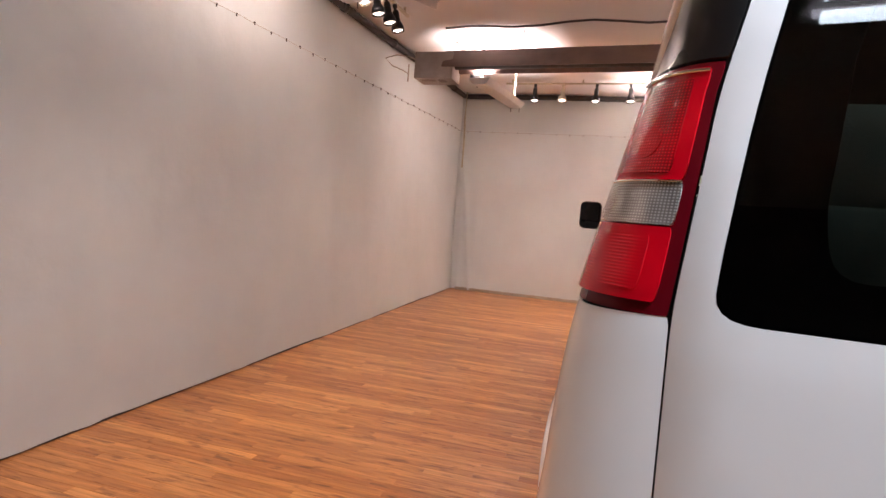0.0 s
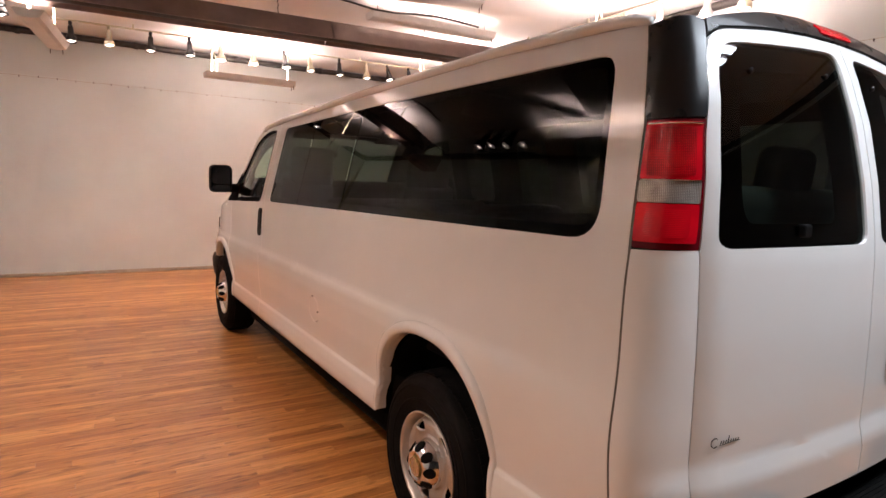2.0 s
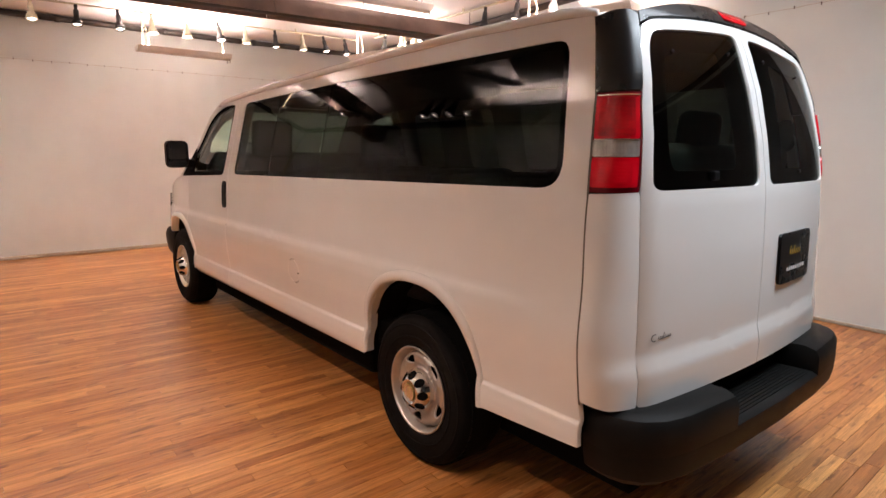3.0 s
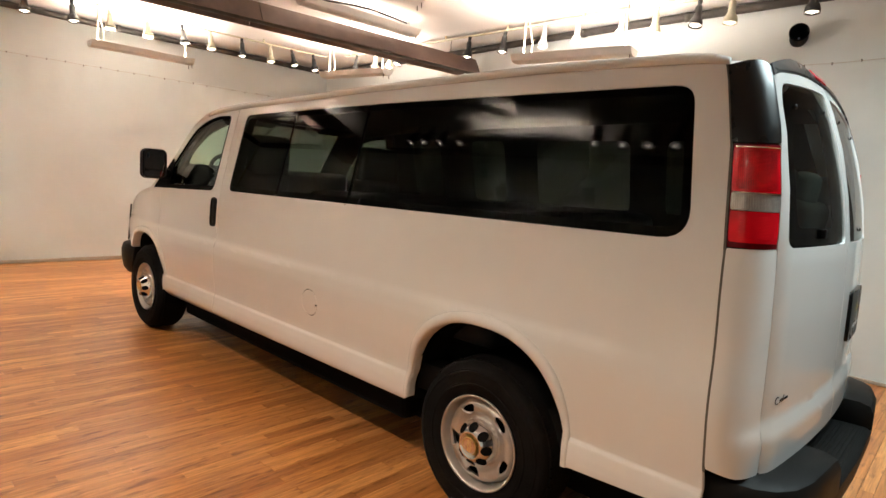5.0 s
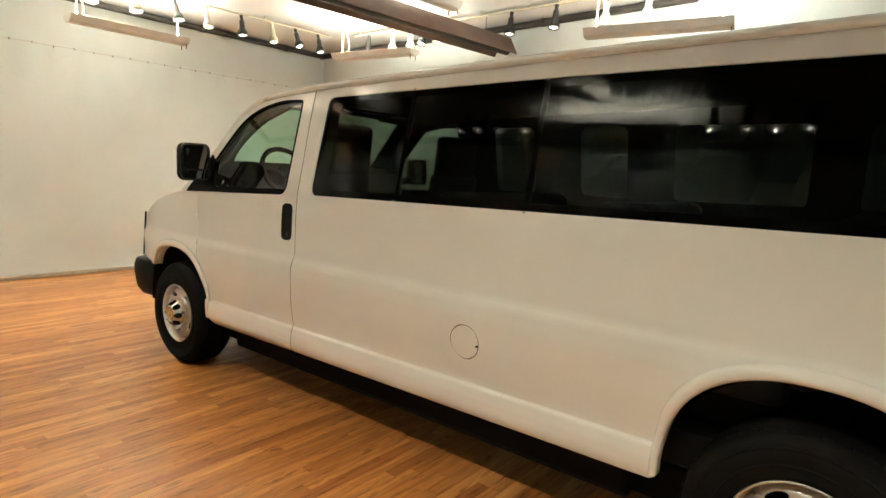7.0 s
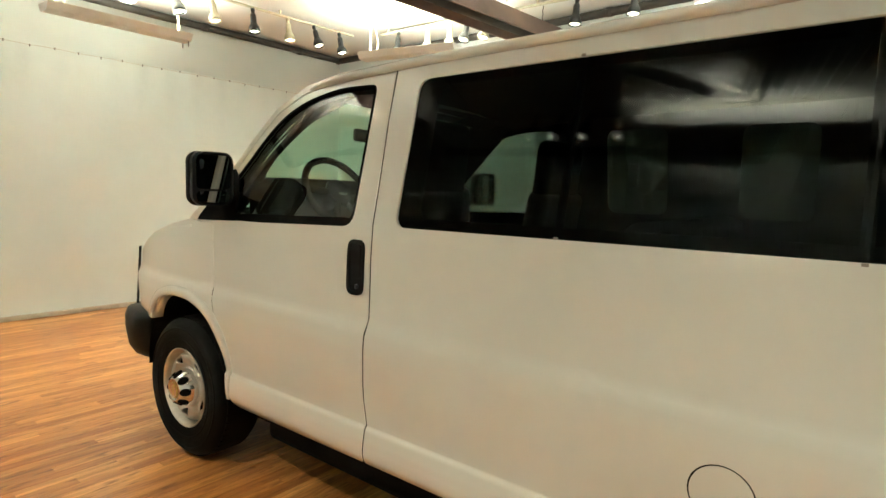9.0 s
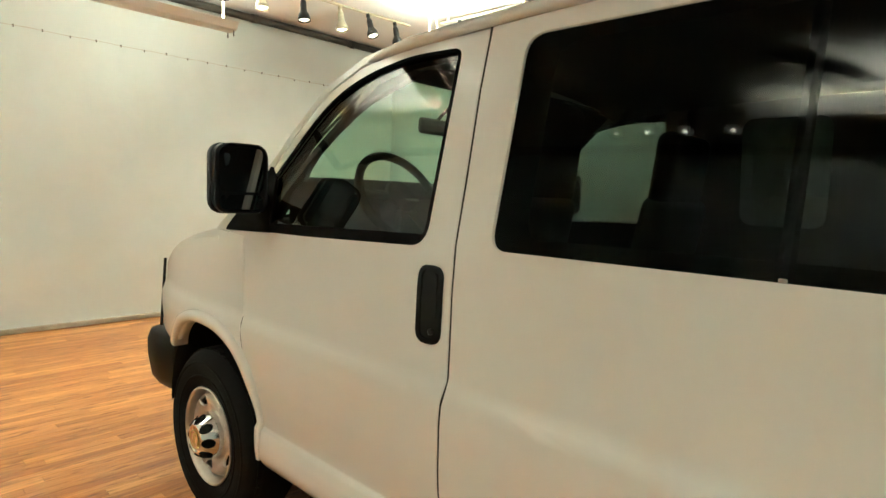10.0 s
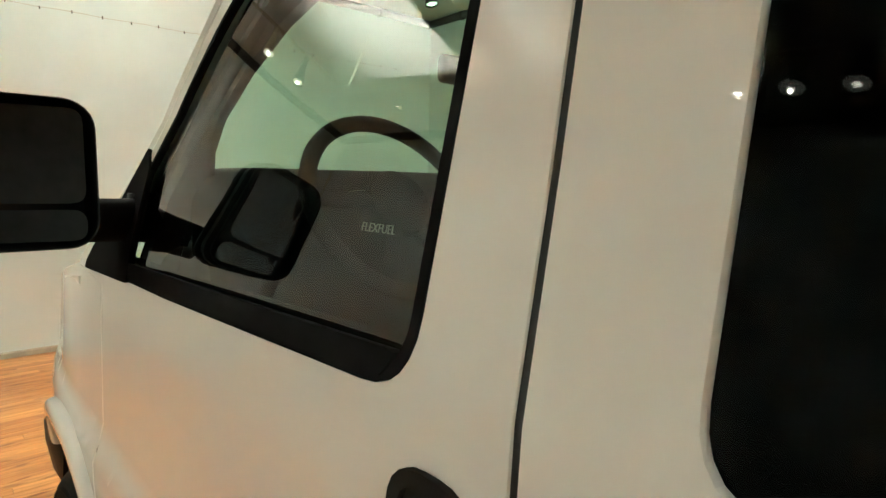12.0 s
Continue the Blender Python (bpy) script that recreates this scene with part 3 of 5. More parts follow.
    tube(bm, [(x, y, top + 0.001) for x, y in ((-0.024, -0.007), (0.024, -0.007), (0.024, 0.007), (-0.024, 0.007))], 0.0013, 6, True)
    part("badge", bm, BRASS_TONE, w, "fine gold ring and bar mark on the hub")
    return w


SILL_CUTS = (0.44, 0.475, 0.51, 0.536, 0.543, 0.547, 0.551, 0.555, 0.562)


def arch_lip(van, side, cy, half, z0, top, start, end):
    """The rolled white edge that stands proud round a wheel opening."""
    inner = arch(cy, half, z0, top, steps=40, start=start, end=end)
    outer = arch(cy, half + 0.050, z0, top + 0.052, steps=40, start=start, end=end)
    bm = bmesh.new()
    rings = []
    for i, ((y0, z0_), (y1, z1)) in enumerate(zip(inner, outer)):
        fade = min(1.0, (40 - i) / 10.0, 1.0 if start else i / 10.0)
        fade *= fade * (3 - 2 * fade)
        y1, z1 = y0 + (y1 - y0) * (0.5 + 0.5 * fade), z0_ + (z1 - z0_) * (0.5 + 0.5 * fade)
        ring = []
        for t, off in ((0.0, -0.05), (0.0, 0.008), (0.08, 0.016), (0.25, 0.021), (0.50, 0.023), (0.76, 0.022), (0.91, 0.017), (0.985, 0.008), (1.0, -0.006)):
            y, z = y0 + (y1 - y0) * t, z0_ + (z1 - z0_) * t
            ring.append(bm.verts.new((MID + side * (half_width(y, z) + (off if off < 0 else off * (0.3 + 0.7 * fade))), y, z)))
        rings.append(ring)
    for a, b in zip(rings, rings[1:]):
        for k in range(len(a) - 1):
            bm.faces.new((a[k], a[k + 1], b[k + 1], b[k]) if side > 0 else (b[k], b[k + 1], a[k + 1], a[k]))
    return part("wheel_arch_lip", bm, WHITE_PAINT, van, smooth=True)


def sweep(path, section, name, mat, parent, label="", ends=True):
    """Carries a section of (outward, height) pairs along a plan path; outward is to the right of the way."""
    bm = bmesh.new()
    pts = [Vector(p) for p in path]
    rings = []
    for i, p in enumerate(pts):
        d = (pts[min(i + 1, len(pts) - 1)] - pts[max(i - 1, 0)]).normalized()
        o = Vector((d.y, -d.x))
        rings.append([bm.verts.new((p.x + o.x * a, p.y + o.y * a, h)) for a, h in section])
    for a, b in zip(rings, rings[1:]):
        for k in range(len(section)):
            bm.faces.new((a[k], b[k], b[(k + 1) % len(section)], a[(k + 1) % len(section)]))
    if ends:
        bm.faces.new(rings[0][::-1])
        bm.faces.new(rings[-1])
    bmesh.ops.recalc_face_normals(bm, faces=bm.faces[:])
    ob = part(name, bm, mat, parent, label, True)
    mod = ob.modifiers.new("edges", "BEVEL")
    mod.width, mod.segments, mod.limit_method, mod.angle_limit = 0.012, 2, "ANGLE", radians(35)
    return ob


def offset_outline(points, d):
    """Draws an outline in towards its middle by about d."""
    out, n = [], len(points)
    area = sum(points[i - 1][0] * points[i][1] - points[i][0] * points[i - 1][1] for i in range(n))
    s = 1 if area > 0 else -1
    for i in range(n):
        a, b, c = Vector(points[i - 1]), Vector(points[i]), Vector(points[(i + 1) % n])
        t = ((b - a).normalized() + (c - b).normalized())
        if t.length < 1e-6:
            continue
        t.normalize()
        p = b + Vector((-t.y, t.x)) * d * s
        out.append((p.x, p.y))
    return out


def side_of_van(van, side):
    fl = side < 0
    f = flank(side)
    rear = [(lerp(SEAM_Y, z) + 0.004, z) for z in (1.965, 1.9, 1.68, 1.33, 0.96, 0.64, 0.47)]
    outline = ([*SEAM_POST[:-1], (2.617, 1.928)] + [(y, lerp(GUTTER_Z, y) - 0.012) for y in (2.2, 1.7, 1.12, 0.5, -0.1, -0.5)] + rear
               + [(-0.47, 0.445)] + arch(0.012, 0.435, 0.44, 0.894)[::-1] + [(0.47, 0.425), (1.5, 0.415)])
    window = rounded(SIDE_WINDOW, SIDE_WINDOW_R)
    holes = [window] + ([disc(1.321, 0.743, 0.0802)] if fl else [])
    sheet("side_panel", outline, f, WHITE_PAINT, van, holes, 0.12, 0.035, 0.025, fl, cuts=SILL_CUTS)
    if fl:
        # Dark ring for the shade in the gap round the fuel door.
        sheet("fuel_gap_shade", disc(1.321, 0.743, 0.088), flank(side, -0.003), SHADE_BLACK, van, [disc(1.321, 0.743, 0.070)], 0.04, 0.03, 0.0, fl)
        sheet("fuel_door", disc(1.321, 0.743, 0.0755), f, WHITE_PAINT, van, (), 0.04, 0.02, 0.02, fl, "round white fuel door")
        bm = bmesh.new()
        box(bm, -0.006, -0.006, -0.004, 0.002, 0.006, 0.004, 0.001, pose(*f(1.249, 0.738)))
        part("fuel_door_catch", bm, BLACK_PLASTIC, van)
    # glass in three panes, with a black border behind
    g = flank(side, -0.006)
    inset = offset_outline(window, 0.004)
    for lo, hi in ((-1.0, 1.082), (1.092, 1.826), (1.836, 2.6)):
        pts = [p for p in inset]
        cut = []
        for i in range(len(pts)):
            a, b = pts[i], pts[(i + 1) % len(pts)]
            if lo <= a[0] <= hi:
                cut.append(a)
            for lim in sorted((lo, hi), key=lambda q: (q - a[0]) * (1 if b[0] > a[0] else -1)):
                if (a[0] - lim) * (b[0] - lim) < 0:
                    t = (lim - a[0]) / (b[0] - a[0])
                    cut.append((lim, a[1] + t * (b[1] - a[1])))
        sheet("window_pane", cut, g, TINT_GLASS if fl else FAR_DIM_GLASS, van, (), 0.25, 0.08, 0.0, True, "dark tinted side glass")
    b = flank(side, -0.013)
    sheet("window_border", offset_outline(window, -0.02), b, FRIT, van, [offset_outline(window, 0.035)], 0.25, 0.1, 0.0, fl)
    for y in (1.087, 1.831):
        sheet("window_post", [(y - 0.014, 1.33), (y + 0.014, 1.33), (y + 0.022, 1.91), (y - 0.006, 1.91)], b, FRIT, van, (), 0.25, 0.1, 0.0, fl)
        for z in (1.338, 1.897):
            bm = bmesh.new()
            box(bm, -0.003, -0.007, -0.004, 0.003, 0.007, 0.004, 0.0015, pose(*flank(side, -0.001)(y + (0.0 if z < 1.5 else 0.008), z)))
            part("window_clip", bm, BOX_GREY, van)
    # front door
    dw = rounded(DOOR_WINDOW, DOOR_WINDOW_R)
    sheet("front_door", rounded(DOOR, 0.02, 3), f, WHITE_PAINT, van, [dw], 0.08, 0.035, 0.022, fl, cuts=SILL_CUTS)
    trim_in = offset_outline(dw, 0.013)
    sheet("door_window_seal", offset_outline(dw, 0.001), flank(side, 0.001), TRIM_BLACK, van, [trim_in], 0.1, 0.08, 0.012, fl)
    sheet("belt_moulding", rounded([(2.738, 1.324), (3.72, 1.294), (3.70, 1.322), (2.722, 1.350)], 0.01, 2), flank(side, 0.004), TRIM_BLACK, van, (), 0.2, 0.1, 0.012, fl)
    sheet("door_glass", offset_outline(dw, 0.010), flank(side, -0.011), DOOR_GLASS, van, (), 0.15, 0.1, 0.0, True, "clear green-tinted door glass")
    sheet("mirror_sail", rounded([(3.50, 1.292), (3.84, 1.28), (3.72, 1.43), (3.635, 1.545), (3.57, 1.50)], 0.012, 2), flank(side, 0.006), TRIM_BLACK, van, (), 0.1, 0.05, 0.012, fl)
    # Door seal, kept near flush so its dark colour also gives gap shade.
    sheet("door_seal", [(y - 0.005, z) for y, z in SEAM_POST] + [(y + 0.012, z) for y, z in SEAM_POST[::-1]], flank(side, -0.0035), PILLAR_GREY, van, (), 0.3, 0.008, 0.0, fl)
    # Grey strip that paints the shade of the corner seam.
    zs = (0.62, 0.8, 0.96, 1.33, 1.68, 1.90, 1.97)
    sheet("corner_seam_shade", [(lerp(SEAM_Y, z) - 0.004, z) for z in zs] + [(lerp(SEAM_Y, z) + 0.006, z) for z in zs[::-1]], flank(side, -0.0016), SEAM_GREY, van, (), 0.3, 0.008, 0.0, fl)
    # Dark strip for the shade in the gap between door and fender.
    cut = ((3.537, 0.54), (3.612, 0.79), (3.648, 0.955))
    sheet("fender_gap_shade", [(y + 0.0015, z) for y, z in cut] + [(y + 0.0075, z) for y, z in cut[::-1]], flank(side, -0.0035), SHADE_BLACK, van, (), 0.3, 0.03, 0.0, fl)
    # handle
    h = rounded([(2.611, 1.056), (2.703, 1.056), (2.711, 1.270), (2.619, 1.270)], 0.038, 5)
    sheet("door_handle_bezel", h, flank(side, 0.007), BLACK_PLASTIC, van, [offset_outline(h, 0.014)], 0.05, 0.03, 0.012, fl, "black door handle bezel")
    sheet("door_handle_cup", offset_outline(h, 0.012), flank(side, 0.0012), BLACK_PLASTIC, van, (), 0.05, 0.03, 0.0, fl)
    sheet("door_handle", rounded([(2.626, 1.124), (2.669, 1.116), (2.681, 1.252), (2.637, 1.252)], 0.018, 4), flank(side, 0.010), BLACK_PLASTIC, van, (), 0.03, 0.03, 0.012, fl)
    bm = bmesh.new()
    rings = lathe(bm, [(0.009, 0.0), (0.009, 0.006), (0.006, 0.008), (0.003, 0.007)], 20, pose(*flank(side, 0.0)(2.648, 1.090), 0, side * 90, 0))
    cap(bm, rings[-1])
    part("lock_cylinder", bm, SATIN_BLACK, van, smooth=True)
    # pillar, fender
    sheet("windscreen_pillar", PILLAR, flank(side, -0.001), WHITE_PAINT, van, (), 0.08, 0.05, 0.04, fl)
    fender = ([(3.938, 1.277), (3.700, 1.262), (3.665, 1.0), (3.620, 0.79), (3.556, 0.60), (3.53, 0.50)]
              + [(3.515, 0.43)] + arch(3.945, 0.43, 0.43, 0.872)[::-1][1:-6] + [(4.43, 0.70), (4.60, 0.715), (4.636, 0.9), (4.645, 1.050), (4.60, 1.078), (4.50, 1.128), (4.36, 1.180), (4.13, 1.240)])
    sheet("front_fender", fender, f, WHITE_PAINT, van, (), 0.06, 0.035, 0.03, fl, cuts=SILL_CUTS)
    sheet("headlight", rounded([(4.655, 0.80), (4.72, 0.80), (4.72, 1.055), (4.655, 1.065)], 0.02), lambda y, z: (MID + side * (half_width(4.645, z) - 0.006 - (y - 4.645) * 0.9), y, z), CLEAR_LENS, van, (), 0.05, 0.05, 0.02, fl, "clear headlight lens")
    sheet("headlight_seal", [(4.640, 0.72), (4.654, 0.72), (4.660, 1.066), (4.647, 1.072)], lambda y, z: (MID + side * (0.906 - 0.07 * (z - 0.72)), y, z), BLACK_PLASTIC, van, (), 0.1, 0.05, 0.01, fl)
    # inner shell that closes the gaps, its black standing in for cabin shade, with its own openings
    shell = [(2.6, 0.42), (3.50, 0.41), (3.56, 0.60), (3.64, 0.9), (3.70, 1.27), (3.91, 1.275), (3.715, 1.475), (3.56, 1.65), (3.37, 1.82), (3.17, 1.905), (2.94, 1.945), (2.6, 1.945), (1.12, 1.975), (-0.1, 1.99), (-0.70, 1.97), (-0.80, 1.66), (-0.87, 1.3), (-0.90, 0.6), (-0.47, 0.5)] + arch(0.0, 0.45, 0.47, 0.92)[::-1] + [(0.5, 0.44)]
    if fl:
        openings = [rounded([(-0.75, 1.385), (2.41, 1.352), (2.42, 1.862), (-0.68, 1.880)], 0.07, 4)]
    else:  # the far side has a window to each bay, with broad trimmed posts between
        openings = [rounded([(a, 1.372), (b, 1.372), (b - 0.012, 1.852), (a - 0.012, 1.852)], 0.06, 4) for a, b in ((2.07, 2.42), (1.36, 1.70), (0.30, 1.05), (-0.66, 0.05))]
    sheet("inner_wall", shell, flank(side, -0.045), SHADE_BLACK, van, [*openings, offset_outline(dw, 0.03)], 0.3, 0.1, 0.0, fl)
    if side > 0:  # padded trim behind the far front window
        sheet("post_trim", [(2.66, 1.30), (2.795, 1.30), (2.775, 1.42), (2.755, 1.60), (2.75, 1.75), (2.745, 1.90), (2.64, 1.90)], flank(side, -0.06), TRIM_GREY, van, (), 0.1, 0.1, 0.02, fl)
    # gutter
    bm = bmesh.new()
    ys = [-0.80] + [-0.745 + 0.1 * k for k in range(40)]
    pts = [(MID + side * (half_width(min(y, 3.0), min(lerp(GUTTER_Z, y), 1.98)) + 0.006 - (0.02 if y > 3.1 else 0)), y, lerp(GUTTER_Z, y) + (0.004 if y > -0.72 else -0.012 if y < -0.79 else -0.002)) for y in ys if y < 3.2]
    tube(bm, pts, [0.012] + [0.017] + [0.019] * (len(pts) - 4) + [0.015, 0.008], 10)
    part("roof_gutter", bm, WHITE_PAINT, van, smooth=True)
    # wheels and their arches
    arch_lip(van, side, 0.012, 0.435, 0.44, 0.894, 0.0, 1.0)
    arch_lip(van, side, 3.945, 0.43, 0.43, 0.872, 0.18, 1.0)
    wheel(van, side, 0.0, 0.370, False)
    wheel(van, side, 3.94, 0.378, True)
    # Near-black liners put the shade under the arches into colour.
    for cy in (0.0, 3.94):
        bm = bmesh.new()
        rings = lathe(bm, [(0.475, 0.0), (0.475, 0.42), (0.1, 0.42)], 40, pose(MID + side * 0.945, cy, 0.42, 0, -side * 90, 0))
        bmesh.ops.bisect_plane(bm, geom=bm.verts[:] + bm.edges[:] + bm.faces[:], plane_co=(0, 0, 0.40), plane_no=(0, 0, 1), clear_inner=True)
        part("wheel_well", bm, SHADE_BLACK, van, smooth=True)
    # rear corner: white below, lamp, black above
    c, cf = corner(side), side > 0
    sheet("rear_corner_panel", rounded([(0.02, 0.635), (0.5, 0.612), (0.998, 0.605), (0.998, 1.357), (0.02, 1.351)], 0.02, 3), c, WHITE_PAINT, van, (), 0.1, 0.05, 0.03, cf)
    sheet("rear_corner_trim", rounded([(0.012, 1.692), (0.99, 1.696), (1.0, 1.962), (0.75, 1.978), (0.4, 1.974), (0.012, 1.958)], [0.01, 0.01, 0.01, 0.1, 0.1, 0.01], 3), corner(side, 0.002), SATIN_BLACK, van, (), 0.08, 0.04, 0.03, cf, "black upper corner trim")
    lamp = sheet("tail_lamp", rounded([(0.03, 1.357), (0.99, 1.357), (0.985, 1.690), (0.03, 1.688)], 0.012, 3), corner(side, 0.001), LAMP_RIM, van, (), 0.08, 0.05, 0.02, cf, "tall red tail lamp with a clear band")
    # Dark sheet that puts shade into the gap round the lamp.
    sheet("lamp_gap_shade", [(0.0, 1.346), (1.0, 1.346), (1.0, 1.70), (0.0, 1.70)], corner(side, -0.006), SHADE_BLACK, van, (), 0.1, 0.1, 0.0, cf)
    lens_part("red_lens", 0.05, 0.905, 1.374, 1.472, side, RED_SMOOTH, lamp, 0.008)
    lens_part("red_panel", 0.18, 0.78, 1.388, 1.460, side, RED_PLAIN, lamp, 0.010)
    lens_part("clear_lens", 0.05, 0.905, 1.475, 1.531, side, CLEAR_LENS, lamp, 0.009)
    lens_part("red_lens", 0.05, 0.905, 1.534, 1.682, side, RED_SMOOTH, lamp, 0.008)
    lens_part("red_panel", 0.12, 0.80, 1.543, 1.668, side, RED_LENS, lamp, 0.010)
    # Brighter red disc painted in for the lamp's hot spot of light.
    hot_spot = [(0.53 + 0.13 * math.cos(a), 1.585 + 0.022 * math.sin(a)) for a in np.linspace(0, 2 * math.pi, 22, endpoint=False)]
    sheet("hot_spot_disc", hot_spot, corner(side, 0.0118), RED_HOT_SPOT, lamp, (), 0.06, 0.012, 0.004, side > 0)
    # Chrome slivers stand in for the highlight along the lens edges.
    for u0, u1, z0, z1 in ((0.08, 0.89, 1.677, 1.680), (0.08, 0.895, 1.5315, 1.5330)):
        lens_part("edge_highlight", u0, u1, z0, z1, side, CHROME, lamp, 0.0125)
    # mirror on its arm
    mirror(van, side)


def lens_part(name, u0, u1, z0, z1, side, mat, lamp, off):
    sheet(name, rounded([(u0, z0), (u1, z0), (u1, z1), (u0, z1)], min(0.02, (z1 - z0) * 0.3), 3), corner(side, off), mat, lamp, (), 0.06, 0.03, 0.012, side > 0)


def mirror(van, side):
    m = new("door_mirror")
    m.parent = van
    m["label"] = "black door mirror on a folding arm"
    bm = bmesh.new()
    x0, x1 = MID + side * 1.000, MID + side * 1.186
    box(bm, min(x0, x1), 3.458, 1.364, max(x0, x1), 3.550, 1.606, 0.046, seg=6)
    part("mirror_housing", bm, BLACK_PLASTIC, m, smooth=True)
    bm = bmesh.new()
    box(bm, min(x0, x1) + 0.004, 3.455, 1.368, max(x0, x1) - 0.004, 3.478, 1.604, 0.045, seg=6)
    part("mirror_frame", bm, SATIN_BLACK, m, smooth=True)
    tilt = lambda cz: pose((x0 + x1) / 2, 3.4535, cz, 88, 0, -side * -9)
    for lo, hi, name in ((1.440, 1.590, "mirror_pane"), (1.380, 1.430, "wide_angle_pane")):
        pts = rounded([(-0.074, -(hi - lo) / 2), (0.074, -(hi - lo) / 2), (0.074, (hi - lo) / 2), (-0.074, (hi - lo) / 2)], 0.022, 4)
        q = tilt((lo + hi) / 2)
        sheet(name, pts, lambda u, v: tuple(q @ Vector((u, v, 0.006))), MIRROR, m, (), 0.1, 0.1, 0.006, False)
    bm = bmesh.new()
    tube(bm, [(MID + side * 0.88, 3.63, 1.395), (MID + side * 0.93, 3.605, 1.40), (MID + side * 1.02, 3.55, 1.405)], [0.046, 0.042, 0.040], 14)
    tube(bm, [(MID + side * 0.885, 3.63, 1.36), (MID + side * 0.885, 3.63, 1.45)], 0.03, 12)
    part("mirror_arm", bm, BLACK_PLASTIC, m, smooth=True)


def rear_of_van(van):
    top = lambda x: 2.003 - 0.045 * ((x - MID) / 0.6) ** 2
    for side in (-1, 1):
        e = lambda z: lerp(EDGE_X, z)
        out = [(0.004, 0.605), (0.004, top(MID)), (0.2, top(MID + 0.2)), (0.4, top(MID + 0.4)), (0.64, top(MID + 0.64)), (0.703, 1.918), (0.729, 1.85), (e(1.65) - 0.002, 1.65), (e(1.36) - 0.002, 1.36), (e(1.0) - 0.002, 1.0), (e(0.7) - 0.002, 0.70), (e(0.62) - 0.002, 0.605)]
        outline = rounded([(MID + side * x, z) for x, z in out], [0.0, 0.005, 0, 0, 0.06, 0.05, 0.05, 0.05, 0.05, 0, 0, 0.012], 4)
        win = [(0.046, 1.360), (0.766, 1.360), (0.762, 1.43), (0.732, 1.65), (0.688, 1.850), (0.640, 1.915), (0.45, 1.936), (0.22, 1.955), (0.052, 1.962)]
        hole = rounded([(MID + side * x, z) for x, z in win], [0.045, 0.06, 0.05, 0.1, 0.06, 0.05, 0.1, 0.1, 0.045], 5)
        sheet("rear_door", outline, tail(), WHITE_PAINT, van, [hole], 0.06, 0.035, 0.025)
        sheet("rear_window", offset_outline(hole, 0.005), pane(-0.006), REAR_GLASS, van, (), 0.03, 0.05, 0.0, label="dark tinted rear door glass")
        sheet("rear_window_border", offset_outline(hole, -0.015), tail(-0.014), FRIT, van, [rounded([(MID + side * x, z) for x, z in ((0.215, 1.424), (0.640, 1.424), (0.652, 1.50), (0.625, 1.72), (0.585, 1.84), (0.235, 1.872))], 0.035, 4)], 0.03, 0.05, 0.0)
        for x, z in ((0.16, 1.875), (0.55, 1.845), (0.40, 1.41)):
            bm = bmesh.new()
            rings = lathe(bm, [(0.008, 0.0), (0.0075, 0.004), (0.003, 0.006)], 14, pose(*tail(-0.004)(MID + side * x, z), 90, 0, 0))
            cap(bm, rings[-1])
            part("window_bolt", bm, SATIN_BLACK, van, smooth=True)
        if side < 0:
            bm = bmesh.new()
            box(bm, -0.022, -0.012, -0.018, 0.022, 0.01, 0.018, 0.006, pose(*tail(-0.004)(MID - 0.40, 1.405)))
            part("window_latch", bm, BLACK_PLASTIC, van)
    # black header with the high brake lamp
    n = 16
    lo = [(MID - 0.703, 1.932), (MID - 0.64, top(MID - 0.64) + 0.008)] + [(MID - 0.5 + 1.0 * k / n, top(MID - 0.5 + 1.0 * k / n) + 0.008) for k in range(n + 1)] + [(MID + 0.64, top(MID + 0.64) + 0.008), (MID + 0.703, 1.932)]
    hi = [(MID - 0.69 + 1.38 * k / n, 2.078 - 0.092 * abs((-0.69 + 1.38 * k / n) / 0.65) ** 2.0) for k in range(n + 1)]
    sheet("rear_header", lo + hi[::-1], tail(0.006), SATIN_BLACK, van, (), 0.1, 0.02, 0.04, label="black rear roof header")
    sheet("high_brake_lamp", rounded([(MID - 0.10, 2.026), (MID + 0.10, 2.026), (MID + 0.10, 2.062), (MID - 0.10, 2.062)], 0.008, 3), tail(0.012), RED_PLAIN, van, (), 0.05, 0.02, 0.012, label="red high brake lamp")
    # plate holder on the right door
    pl = rounded([(0.205, 0.918), (0.585, 0.918), (0.580, 1.142), (0.200, 1.142)], 0.025, 4)
    pf = sheet("plate_holder", pl, tail(0.014), SATIN_BLACK, van, (), 0.1, 0.1, 0.02, label="black dealer plate in a recessed holder")
    for k in range(6):
        x, h = 0.300 + 0.024 * k, 0.040 if k in (0, 2) else 0.022
        sheet("plate_mark", [(x, 1.045), (x + 0.008, 1.045), (x + 0.016, 1.045 + h), (x + 0.009, 1.045 + h)], tail(0.017), GOLD_MARK, pf, (), 0.1, 0.1, 0.0)
    for k in range(9):
        x = 0.275 + 0.026 * k
        sheet("plate_bar", [(x, 0.972), (x + 0.017, 0.973), (x + 0.020, 0.990), (x + 0.003, 0.989)], tail(0.017), WHITE_MARK, pf, (), 0.1, 0.1, 0.0)
    # small dark dealer mark on the left door: a hook and a row of short strokes
    bm = bmesh.new()
    mk = lambda u, v: Vector(tail(0.0025)(u, v))
    tube(bm, [mk(-0.694 + 0.013 * math.cos(a), 0.849 + 0.013 * math.sin(a)) for a in np.linspace(0.8, 5.4, 12)], 0.0013, 5)
    for k in range(8):
        x = -0.672 + 0.0095 * k
        hgt = 0.020 if k == 3 else 0.009
